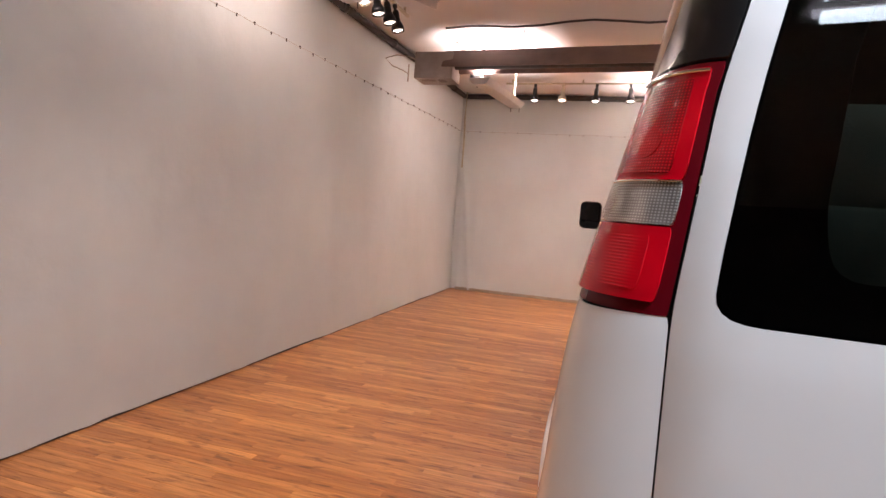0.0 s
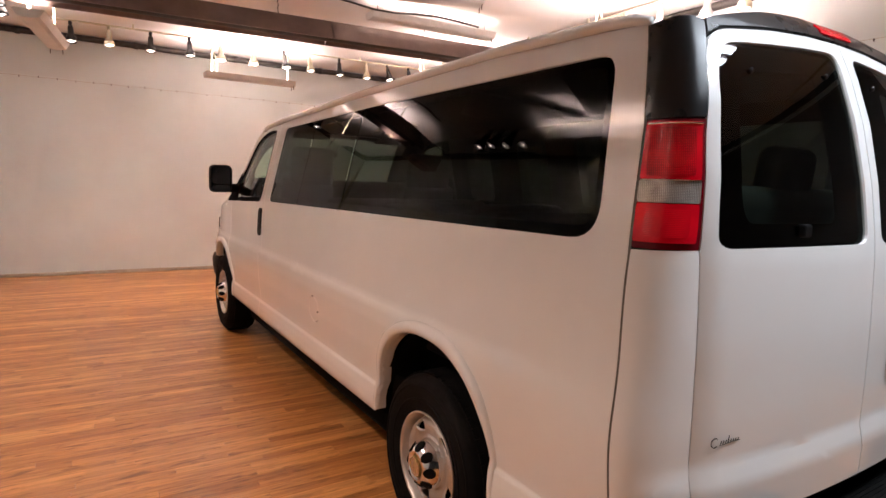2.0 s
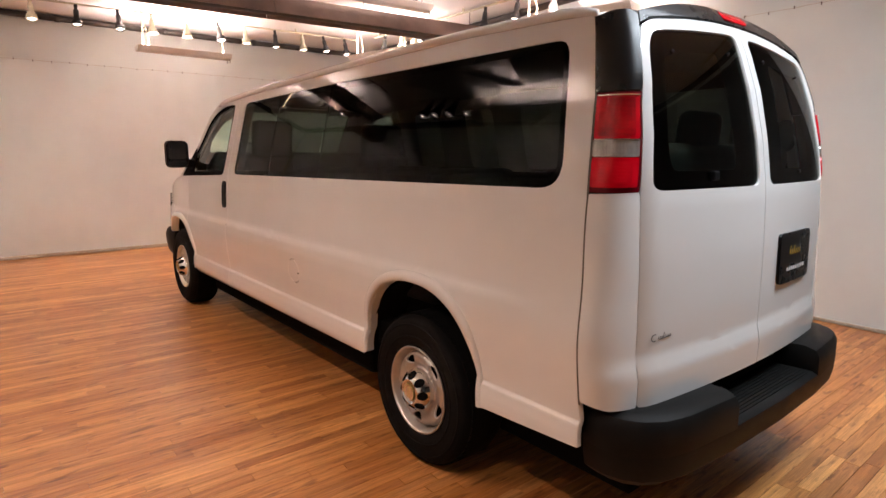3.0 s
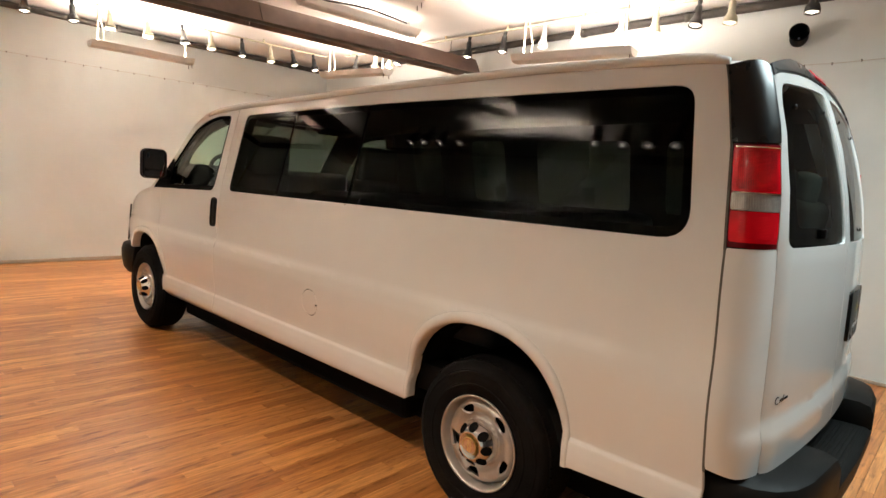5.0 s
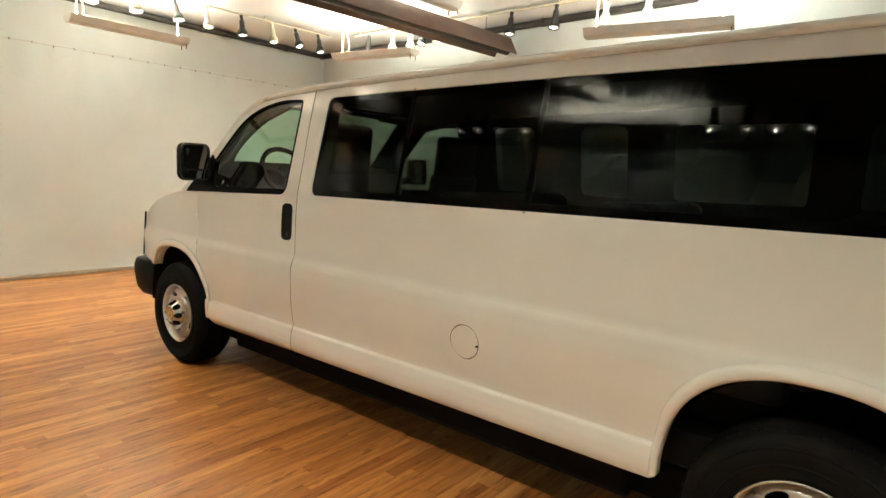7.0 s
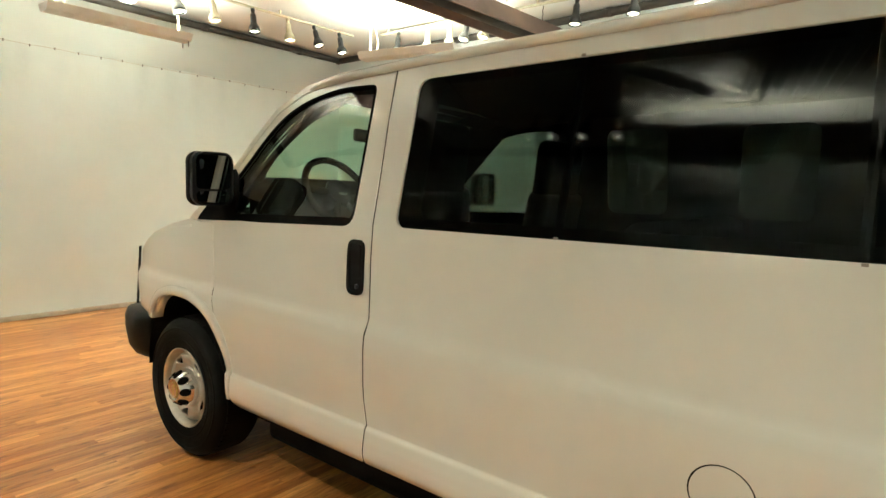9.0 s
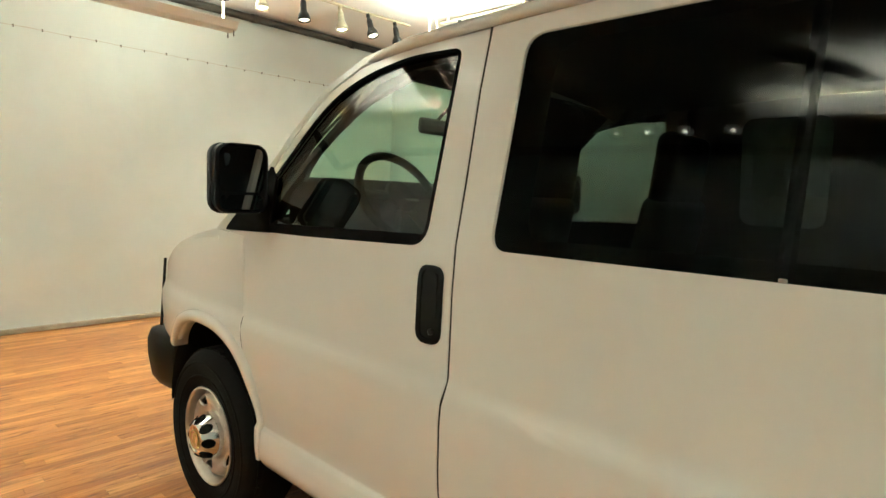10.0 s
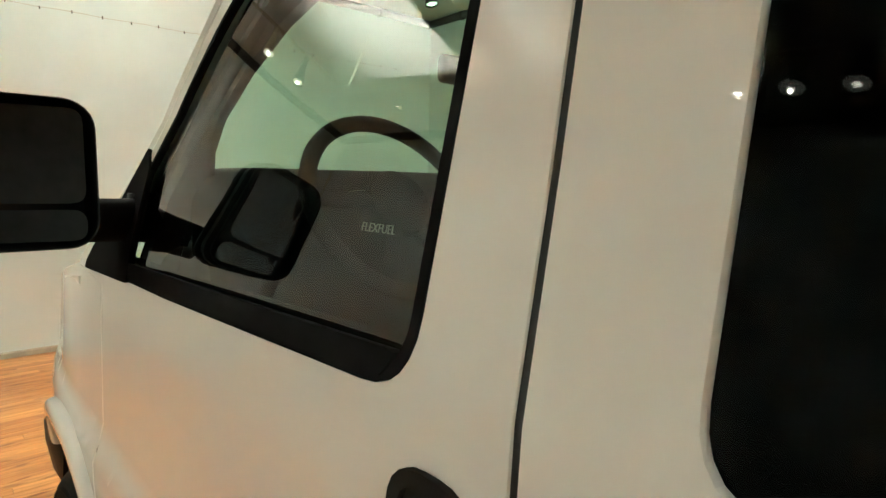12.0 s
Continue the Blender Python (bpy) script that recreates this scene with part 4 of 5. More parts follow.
        tube(bm, [mk(x, 0.842), mk(x + 0.004, 0.842 + hgt)], 0.0012, 5)
    tube(bm, [mk(-0.675, 0.839), mk(-0.598, 0.844)], 0.0009, 5)
    part("dealer_mark", bm, BLACK_PLASTIC, van, "small dark dealer mark")
    # inner shell of the rear, near black for the shade of the cabin
    sheet("inner_rear_wall", [(MID - 0.80, 0.6), (MID + 0.80, 0.6), (MID + 0.80, 1.35), (MID + 0.73, 1.70), (MID + 0.68, 1.99), (MID - 0.68, 1.99), (MID - 0.73, 1.70), (MID - 0.80, 1.35)], tail(-0.04), SHADE_BLACK, van,
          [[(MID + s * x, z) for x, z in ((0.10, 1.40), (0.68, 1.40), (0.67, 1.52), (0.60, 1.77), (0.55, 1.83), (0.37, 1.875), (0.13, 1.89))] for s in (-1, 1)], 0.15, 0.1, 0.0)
    # bumper: a low step in the middle and raised ends
    half = [(0.895, -0.925), (0.90, -1.005), (0.885, -1.065), (0.85, -1.115), (0.79, -1.155), (0.69, -1.18), (0.40, -1.203)]
    path = [(MID - x, y) for x, y in half] + [(MID, -1.212)] + [(MID + x, y) for x, y in half[::-1]]
    b = sweep(path, [(-0.03, 0.335), (0.018, 0.375), (0.029, 0.43), (0.030, 0.480), (0.004, 0.493), (-0.20, 0.493), (-0.20, 0.36)], "rear_bumper", BUMPER_BLACK, van, "black textured plastic step bumper")
    for s in (-1, 1):
        p = [(MID + s * x, y) for x, y in half]
        p = p if s < 0 else p[::-1]
        sweep(p, [(0.031, 0.470), (0.029, 0.560), (0.014, 0.592), (-0.03, 0.606), (-0.16, 0.604), (-0.16, 0.470)], "bumper_end", BUMPER_BLACK, van)
    bm = bmesh.new()
    for k in range(9):
        box(bm, MID - 0.36, -1.205 + 0.016 * k, 0.492, MID + 0.36, -1.197 + 0.016 * k, 0.497)
    part("step_rib", bm, BUMPER_BLACK, van)
    # Added dark box that puts shade behind the bumper's middle step.
    bm = bmesh.new()
    box(bm, MID - 0.80, -1.03, 0.38, MID + 0.80, -0.92, 0.66, 0.01)
    part("bumper_gap_filler", bm, SHADE_BLACK, van)


def top_and_front_of_van(van):
    side_w = lambda y: half_width(min(y, 3.0), min(lerp(GUTTER_Z, y), 1.98)) - 0.004
    ys = [-0.80, -0.6, 0.0, 0.6, 1.2, 1.8, 2.4, 2.8, 3.0, 3.1]
    outline = [(MID - side_w(y), y) for y in ys] + [(MID - 0.4, 3.19), (MID, 3.22), (MID + 0.4, 3.19)] + [(MID + side_w(y), y) for y in ys[::-1]]
    sheet("roof", outline, lambda x, y: (x, y, roof_z(x, y)), WHITE_PAINT, van, (), 0.05, 0.12, 0.02, label="white ribbed roof")
    for x in (-0.5, -0.3, -0.1, 0.1, 0.3, 0.5):
        bm = bmesh.new()
        tube(bm, [(MID + x, y, roof_z(MID + x, y) - 0.002) for y in np.linspace(-0.4, 2.7, 16)], 0.010, 6)
        part("roof_rib", bm, WHITE_PAINT, van, smooth=True)
    sheet("headliner", [(MID - 0.72, -0.78), (MID - 0.72, 3.02), (MID + 0.72, 3.02), (MID + 0.72, -0.78)], lambda x, y: (x, y, roof_z(x, y) - 0.05), TRIM_GREY, van, (), 0.2, 0.3, 0.0, True)
    # windscreen, cowl, bonnet, grille

    def screen(x, s):
        q = (x - MID) / 0.8
        return (x, 3.19 + 0.78 * s - 0.14 * q * q, 1.955 - 0.685 * s - 0.035 * q * q * (1 - s) + 0.02 * math.sin(math.pi * s))

    def edge(*half):
        return [(MID - a, s) for a, s in half] + [(MID + a, s) for a, s in half[::-1]]
    sheet("windscreen", edge((0.74, 0.03), (0.795, 0.25), (0.834, 0.46), (0.858, 0.7), (0.858, 1.0)), screen, DOOR_GLASS, van, (), 0.1, 0.1, 0.0, True, "clear windscreen")
    sheet("windscreen_border", edge((0.75, -0.01), (0.80, 0.25), (0.838, 0.46), (0.862, 0.7), (0.865, 1.03)), lambda x, s: tuple(Vector(screen(x, s)) - Vector((0, 0.006, 0.006))), FRIT, van,
          [edge((0.68, 0.09), (0.77, 0.25), (0.812, 0.42), (0.822, 0.5), (0.82, 0.58), (0.80, 0.68), (0.79, 0.94))], 0.1, 0.1, 0.0, True)
    for s in (-1, 1):
        inner = ((0.785, 1.0), (0.785, 0.65), (0.807, 0.575), (0.813, 0.49), (0.797, 0.38), (0.767, 0.27), (0.735, 0.20), (0.64, 0.10), (0.56, 0.02)) if s < 0 else ((0.655, 1.0), (0.625, 0.80), (0.51, 0.10), (0.44, 0.02))
        sheet("pillar_trim", [(MID + s * a, b) for a, b in ((0.775, 0.02), (0.808, 0.25), (0.840, 0.46), (0.868, 0.7), (0.872, 1.0), *inner)], lambda x, q: tuple(Vector(screen(x, q)) - Vector((0, 0.022, 0.02))), PILLAR_GREY, van, (), 0.1, 0.1, 0.02, s > 0)
        bm = bmesh.new()
        box(bm, -0.19, -0.07, -0.008, 0.19, 0.07, 0.008, 0.007, pose(MID + s * 0.42, 3.08, 1.885, -14, 0, 0))
        part("sun_visor", bm, TRIM_GREY, van)
    sheet("cowl", [(MID - 0.88, 3.80), (MID - 0.86, 3.98), (MID, 4.08), (MID + 0.86, 3.98), (MID + 0.88, 3.80), (MID, 3.95)], lambda x, y: (x, y, 1.268 - 0.03 * ((x - MID) / 0.88) ** 2 + 0.02), BLACK_PLASTIC, van, (), 0.1, 0.05, 0.02, False, "black windscreen cowl")
    for run in (((-0.80, 3.93, 1.30), (-0.55, 3.955, 1.335), (-0.1, 4.0, 1.33)), ((0.05, 4.0, 1.31), (0.35, 3.985, 1.335), (0.75, 3.93, 1.32))):
        bm = bmesh.new()
        tube(bm, [(MID + x, y, z) for x, y, z in run], 0.008, 6)
        part("wiper", bm, BLACK_PLASTIC, van)
    edge = ((3.86, 1.276), (4.13, 1.240), (4.36, 1.180), (4.50, 1.128), (4.60, 1.078), (4.66, 1.04), (4.74, 0.98))

    def bonnet(x, y):
        w = half_width(min(y, 4.64), 1.1)
        q = min(1.0, abs(x - MID) / w)
        return (x, y + 0.07 * (1 - q * q), lerp(edge, y) + 0.022 * (1 - q ** 2.2) - 0.020)
    bys = [3.90, 4.13, 4.36, 4.5, 4.60, 4.65]
    sheet("bonnet", [(MID - half_width(y, 1.15) + 0.004, y) for y in bys] + [(MID + half_width(y, 1.15) - 0.004, y) for y in bys[::-1]], bonnet, WHITE_PAINT, van, (), 0.08, 0.06, 0.02, False)
    nose = lambda off: (lambda x, z: (x, 4.74 - 0.10 * ((x - MID) / 0.83) ** 2 - 0.03 * (z - 0.7) + off, z))
    g = sheet("grille", [(MID - 0.80, 0.72), (MID + 0.80, 0.72), (MID + 0.82, 1.06), (MID - 0.82, 1.06)], nose(0), BLACK_PLASTIC, van, (), 0.1, 0.1, 0.03, True, "black grille")
    for z in (0.80, 0.90, 1.0):
        sheet("grille_bar", rounded([(MID - 0.52, z - 0.012), (MID + 0.52, z - 0.012), (MID + 0.52, z + 0.012), (MID - 0.52, z + 0.012)], 0.005, 2), nose(0.015), SATIN_BLACK, g, (), 0.1, 0.1, 0.02, True)
    for s in (-1, 1):
        sheet("front_lamp", rounded([(MID + s * 0.56, 0.76), (MID + s * 0.79, 0.76), (MID + s * 0.80, 1.04), (MID + s * 0.56, 1.04)], 0.02, 3), nose(0.012), CLEAR_LENS, van, (), 0.1, 0.1, 0.02, True)
    half = [(0.885, 4.48), (0.918, 4.60), (0.922, 4.70), (0.898, 4.775), (0.81, 4.835), (0.5, 4.88)]
    path = [(MID + x, y) for x, y in half] + [(MID, 4.885)] + [(MID - x, y) for x, y in half[::-1]]
    sweep(path, [(-0.035, 0.385), (0.008, 0.45), (0.026, 0.56), (0.027, 0.63), (0.008, 0.684), (-0.03, 0.697), (-0.11, 0.697), (-0.11, 0.40)], "front_bumper", BUMPER_BLACK, van, "black plastic front bumper")


def inside_of_van(van):
    # Floor in the same near black, so it stays in shade through the arches.
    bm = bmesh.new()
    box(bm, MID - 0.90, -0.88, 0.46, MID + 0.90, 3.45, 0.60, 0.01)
    part("cabin_floor", bm, SHADE_BLACK, van)
    # Added low dark plates that block light and deepen the shade below.
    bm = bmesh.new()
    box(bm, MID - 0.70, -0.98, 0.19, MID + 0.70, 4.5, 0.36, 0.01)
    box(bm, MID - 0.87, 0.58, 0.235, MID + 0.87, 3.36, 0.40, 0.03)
    part("underbody_shade_plate", bm, SHADE_BLACK, van)
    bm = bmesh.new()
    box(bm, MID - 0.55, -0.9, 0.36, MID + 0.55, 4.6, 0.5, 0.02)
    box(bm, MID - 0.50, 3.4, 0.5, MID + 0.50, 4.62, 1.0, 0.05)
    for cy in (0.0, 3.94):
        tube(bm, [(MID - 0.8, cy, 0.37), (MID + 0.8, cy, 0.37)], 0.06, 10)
    part("chassis", bm, SHADE_BLACK, van)
    bm = bmesh.new()
    box(bm, MID - 0.82, 3.50, 0.95, MID + 0.82, 3.86, 1.33, 0.05, seg=4)
    box(bm, MID - 0.80, 3.36, 1.0, MID + 0.80, 3.66, 1.505, 0.06, seg=4)
    part("dashboard", bm, DASH_GREY, van, "dark grey dashboard", smooth=True)
    bm = bmesh.new()
    m = pose(MID - 0.505, 3.285, 1.438, 58, 0, 0)
    pts = [tuple(m @ Vector((0.195 * math.cos(a), 0.195 * math.sin(a), 0))) for a in np.linspace(0, 2 * math.pi, 40, endpoint=False)]
    tube(bm, pts, 0.017, 10, True)
    rings = lathe(bm, [(0.07, 0.015), (0.075, 0.0), (0.05, -0.04), (0.03, -0.16)], 20, m)
    cap(bm, rings[0])
    for a in (0.1, math.pi - 0.1, -1.1, math.pi + 1.1):
        tube(bm, [tuple(m @ Vector((0.05 * math.cos(a), 0.05 * math.sin(a), 0))), tuple(m @ Vector((0.185 * math.cos(a), 0.185 * math.sin(a), 0)))], 0.016, 8)
    part("steering_wheel", bm, DASH_GREY, van, "black steering wheel", smooth=True)
    bm = bmesh.new()  # chrome line standing in for the highlight on the instrument hood's brim
    tube(bm, [(MID - 0.51 + 0.17 * c, 3.352 - 0.012 * (1 - c * c), 1.447 + 0.016 * (1 - c * c)) for c in np.linspace(-1, 1, 13)], 0.004, 6)
    part("brim_highlight", bm, CHROME, van, smooth=True)
    bm = bmesh.new()
    box(bm, MID - 0.26, 3.42, 1.725, MID - 0.02, 3.455, 1.795, 0.015, seg=3)
    tube(bm, [(MID - 0.14, 3.45, 1.79), (MID - 0.10, 3.40, 1.86), (MID - 0.08, 3.34, 1.90)], 0.008, 6)
    part("inner_mirror", bm, BLACK_PLASTIC, van, smooth=True)

    def seat(name, x0, x1, y, rests, rest_z=1.41, cloth=TRIM_GREY, high=0.60, rest=(0.13, 0.17, -0.13)):
        s = new(name)
        s.parent = van
        bm = bmesh.new()
        box(bm, x0, y, 0.72, x1, y + 0.46, 0.92, 0.05, seg=3)
        part("cushion", bm, TRIM_GREY, s, smooth=True)
        bm = bmesh.new()
        box(bm, x0, -0.07, 0.0, x1, 0.07, high, 0.06, pose(0, y - 0.02, 0.80, 10, 0, 0), seg=4)
        part("backrest", bm, cloth, s, smooth=True)
        for r in rests:
            bm = bmesh.new()
            box(bm, r - rest[0], -0.05, 0.0, r + rest[0], 0.05, rest[1], 0.045, pose(0, y + rest[2], rest_z, 6, 0, 0), seg=4)
            part("head_rest", bm, cloth, s, smooth=True)
        for x in (x0 + 0.08, x1 - 0.08):
            bm = bmesh.new()
            box(bm, x - 0.02, y + 0.02, 0.6, x + 0.02, y + 0.42, 0.73, 0.005)
            part("seat_leg", bm, SHADE_BLACK, s)
    seat("front_seat", MID - 0.80, MID - 0.385, 2.745, (MID - 0.565,), 1.44, high=0.70, rest=(0.17, 0.32, -0.14))
    seat("front_seat", MID + 0.28, MID + 0.77, 2.72, (MID + 0.5,), 1.44, high=0.70, rest=(0.21, 0.32, -0.135))
    for y, n in ((1.75, 3), (0.92, 3), (0.10, 3), (-0.68, 4)):
        x1 = MID + (0.45 if n == 3 else 0.80)
        seat("bench_seat", MID - 0.80, x1, y, [MID - 0.55 + 0.5 * k for k in range(n)] if n == 4 else [], 1.50 if n == 4 else 1.27, SEAT_CLOTH if n == 4 else TRIM_GREY, 0.74 if n == 4 else 0.60)
    # word label on the inner face of the door glass
    t = bpy.data.curves.new("glass_label", "FONT")
    t.body, t.size, t.align_x, t.extrude = "FLEXFUEL", 0.0125, "CENTER", 0.0003
    tmp = new("glass_label", t)
    bpy.context.view_layer.update()
    me = bpy.data.meshes.new_from_object(tmp.evaluated_get(bpy.context.evaluated_depsgraph_get()))
    bpy.data.objects.remove(tmp)
    me.materials.append(LABEL_GREY)
    ob = new("glass_label", me)
    ob.parent = van
    tilt = math.degrees(math.atan2(half_width(2.83, 1.40) - half_width(2.83, 1.48), 0.08))
    ob.matrix_local = pose(*flank(-1, -0.016)(2.806, 1.438), 90 - tilt, 0, -90)
    ob["label"] = "pale printed fuel label"


SEAT_CLOTH = varied(material("seat_cloth", (0.2, 0.21, 0.19), 0.9, spec=0.1), 4, (0.12, 0.128, 0.117), (0.165, 0.175, 0.16), 0.2, 200)
LABEL_GREY = material("label_grey", (0.30, 0.35, 0.30), 0.6)
van = thing("passenger_van", "white long passenger van with dark tinted windows", "van")
side_of_van(van, -1)
side_of_van(van, 1)
rear_of_van(van)
top_and_front_of_van(van)
inside_of_van(van)


# ---- the room ----
CLOTH_WHITE = varied(material("white_cloth", (0.6, 0.58, 0.55), 0.9), 5, (0.52, 0.51, 0.48), (0.62, 0.60, 0.57), 0.2, 60)
CORD = material("cord_tan", (0.48, 0.42, 0.35), 0.9)
CEIL = 3.45
FRONT_Y = lambda x: 8.10 - 0.012 * (x + 3.5)
LEFT_X = lambda y: -3.784 + 0.026 * y
RIGHT_X = lambda y: 3.42 + 0.038 * y
BACK_Y = -6.0


def wall(name, a, b, label, mat=None, thick=0.2):
    """A wall from a to b on the floor, its face to the left of the way, with its thickness behind."""
    a, b = Vector(a), Vector(b)
    d = (b - a).normalized()
    o = Vector((d.y, -d.x)) * thick
    bm = bmesh.new()
    q = [a, b, b + o, a + o]
    lo, hi = [bm.verts.new((p.x, p.y, 0)) for p in q], [bm.verts.new((p.x, p.y, CEIL)) for p in q]
    bm.faces.new(lo[::-1])
    bm.faces.new(hi)
    for k in range(4):
        bm.faces.new((lo[k], lo[(k + 1) % 4], hi[(k + 1) % 4], hi[k]))
    bmesh.ops.recalc_face_normals(bm, faces=bm.faces[:])
    return tagged(finish(bm, name, mat or WALL_PAINT), label, "wall", kind="structure")


def hung_canvas(name, a, b, top, label, seed, lean=0.03, folds=(), mat=None, step=0.10):
    """A canvas sheet in front of a wall, pinned along its top edge, with slack and soft folds."""
    a, b = Vector(a), Vector(b)
    d = (b - a)
    n = Vector((-d.y, d.x)).normalized()
    bm = bmesh.new()
    nu, nv = max(8, int(d.length / step)), 36
    rows = []
    for j in range(nv + 1):
        z = 0.012 + (top - 0.012) * j / nv
        row = []
        for i in range(nu + 1):
            s = d.length * i / nu
            h = j / nv
            off = lean * (1 - h) ** 1.5 + 0.012
            off += (1 - h ** 5) * (0.016 * (noise.noise((s * 0.9, seed, z * 0.35)) + 0.5) + 0.004 * (noise.noise((s * 3.2, seed + 5, z * 0.6)) + 0.5))
            off += 0.006 * h ** 6 * (1 + math.sin(2 * math.pi * s / 0.33))
            for c, w_, amp, slant in folds:
                off += (1 - h ** 5) * amp * math.exp(-((s - c - slant * (top - z)) / w_) ** 2)
            p = a + d * (i / nu) + n * off
            row.append(bm.verts.new((p.x, p.y, z)))
        rows.append(row)
    for r0, r1 in zip(rows, rows[1:]):
        for k in range(nu):
            bm.faces.new((r0[k], r0[k + 1], r1[k + 1], r1[k]))
    ob = tagged(finish(bm, name, mat or CANVAS, smooth=True), label, "canvas")
    count = int(d.length / 0.22)
    bm = bmesh.new()
    u = d.normalized()
    run = [a + u * (d.length * k / (count * 2)) + n * 0.028 for k in range(count * 2 + 1)]
    tube(bm, [(p.x, p.y, top - 0.026 - (0.002 if k % 2 else 0.0) + 0.003 * math.sin(k * 1.3)) for k, p in enumerate(run)], 0.002, 5)
    part("hem_cord", bm, CORD, ob, "thin tan cord")
    pin = None
    for k in range(count):
        s = 0.12 + 0.22 * k
        p = a + d.normalized() * s + n * 0.028
        if pin is None:
            b2 = bmesh.new()
            rings = lathe(b2, [(0.0055, -0.012), (0.0055, 0.0), (0.004, 0.003), (0.002, 0.005)], 10)
            cap(b2, rings[-1])
            b3 = box(b2, -0.004, -0.020, -0.006, 0.004, 0.0, 0.0)
            pin = part("pin", b2, DARK_TRIM, ob)
            me = pin.data
        else:
            pin = new("pin", me)
            pin.parent = ob
        z = top - 0.022 + 0.006 * math.sin(k * 2.3 + seed)
        pin.matrix_local = Matrix.Translation((p.x, p.y, z)) @ Matrix(((d.normalized().x, 0, n.x, 0), (d.normalized().y, 0, n.y, 0), (0, 1, 0, 0), (0, 0, 0, 1)))
    return ob


corner_fl, corner_fr = (LEFT_X(8.1), 8.12), (RIGHT_X(8.03), FRONT_Y(3.7))
corner_bl, corner_br = (LEFT_X(BACK_Y), BACK_Y), (RIGHT_X(BACK_Y), BACK_Y)
wall("wall_front", corner_fr, corner_fl, "off-white painted front wall")
wall("wall_left", corner_fl, corner_bl, "off-white painted long side wall")
# Unseen wall, made dark so that mirror and rear glass reflect dark.
wall("wall_back", corner_bl, corner_br, "unseen back wall darkened for the reflections", DARK_UNSEEN)
wall("wall_right", corner_br, corner_fr, "off-white painted side wall")
hung_canvas("canvas_backdrop", corner_fr, (-3.55, 8.12), 2.82, "off-white canvas sheet pinned across the front wall", 1.0, 0.03,
            ((7.24, 0.035, 0.05, -0.115), (7.20, 0.025, 0.03, -0.02), (6.85, 0.06, 0.02, 0.02), (6.1, 0.10, 0.012, 0.18), (5.2, 0.12, 0.006, -0.10)), None, 0.03)
hung_canvas("canvas_backdrop", (LEFT_X(8.05), 8.05), (LEFT_X(-2.6), -2.6), 2.82, "off-white canvas sheet pinned along the side wall", 4.0, 0.02,
            ((0.9, 0.10, 0.008, 0.05), (2.2, 0.07, 0.009, -0.12), (3.1, 0.12, 0.010, 0.10), (4.0, 0.06, 0.008, -0.20), (4.6, 0.10, 0.011, -0.08), (5.4, 0.05, 0.008, 0.14), (6.3, 0.08, 0.012, -0.16), (6.8, 0.05, 0.016, 0.03), (7.25, 0.045, 0.018, -0.01), (7.7, 0.10, 0.014, -0.02), (9.2, 0.15, 0.008, 0.0)))
hung_canvas("canvas_backdrop", (RIGHT_X(-1.3), -1.3), corner_fr, 2.82, "off-white canvas sheet pinned along the far side wall", 7.0, 0.02)
# Added sheets out of view that darken what mirror and glass reflect.
hung_canvas("dark_reflection_sheet", (LEFT_X(-2.62), -2.62), corner_bl, 3.30, "added dark cloth sheet along the side wall, for dark reflections", 13.0, 0.02, (), DARK_UNSEEN)
hung_canvas("dark_reflection_sheet", corner_br, (RIGHT_X(-1.32), -1.32), 3.30, "added dark cloth sheet along the side wall, for dark reflections", 11.0, 0.02, (), DARK_UNSEEN)

# ceiling, with dark pipe runs where it meets the walls
bm = bmesh.new()
q = [corner_fl, corner_fr, corner_br, corner_bl]
nx, ny = 40, 80
grid = []
for j in range(ny + 1):
    row = []
    for i in range(nx + 1):
        s, t = i / nx, j / ny
        y = BACK_Y + (8.3 - BACK_Y) * t
        x = LEFT_X(y) - 0.1 + (RIGHT_X(y) - LEFT_X(y) + 0.2) * s
        z = CEIL + 0.012 * noise.noise((x * 0.5, y * 0.5, 3.0)) - 0.0
        row.append(bm.verts.new((x, y, z)))
    grid.append(row)
for r0, r1 in zip(grid, grid[1:]):
    for k in range(nx):
        bm.faces.new((r0[k], r1[k], r1[k + 1], r0[k + 1]))
lo = [v for r in grid for v in r]
ret = bmesh.ops.extrude_face_region(bm, geom=bm.faces[:])
for v in ret["geom"]:
    if isinstance(v, bmesh.types.BMVert):
        v.co.z += 0.15
bmesh.ops.recalc_face_normals(bm, faces=bm.faces[:])
tagged(finish(bm, "ceiling", CEILING_PAINT, smooth=False), "off-white uneven painted ceiling", "ceiling", kind="structure")


def pipe_run(a, b, z, r, label):
    a, b = Vector(a), Vector(b)
    bm = bmesh.new()
    n = max(2, int((b - a).length / 1.2))
    tube(bm, [(*(a + (b - a) * k / n), z + 0.006 * math.sin(k * 1.7)) for k in range(n + 1)], r, 10)
    for k in range(n):
        p = a + (b - a) * (k + 0.5) / n
        lathe(bm, [(r, -0.03), (r + 0.008, -0.03), (r + 0.008, 0.03), (r, 0.03)], 12, Matrix.Translation((p.x, p.y, z)) @ (b - a).to_3d().to_track_quat("Z", "Y").to_matrix().to_4x4())
    return tagged(finish(bm, "ceiling_pipe", DARK_TRIM, smooth=True), label, "pipe")


IN = 0.06
pipe_run((LEFT_X(8) + 0.1, FRONT_Y(-3.5) - IN), (RIGHT_X(8) - 0.1, FRONT_Y(3.6) - IN), 3.385, 0.042, "dark painted pipe along the top of the wall")
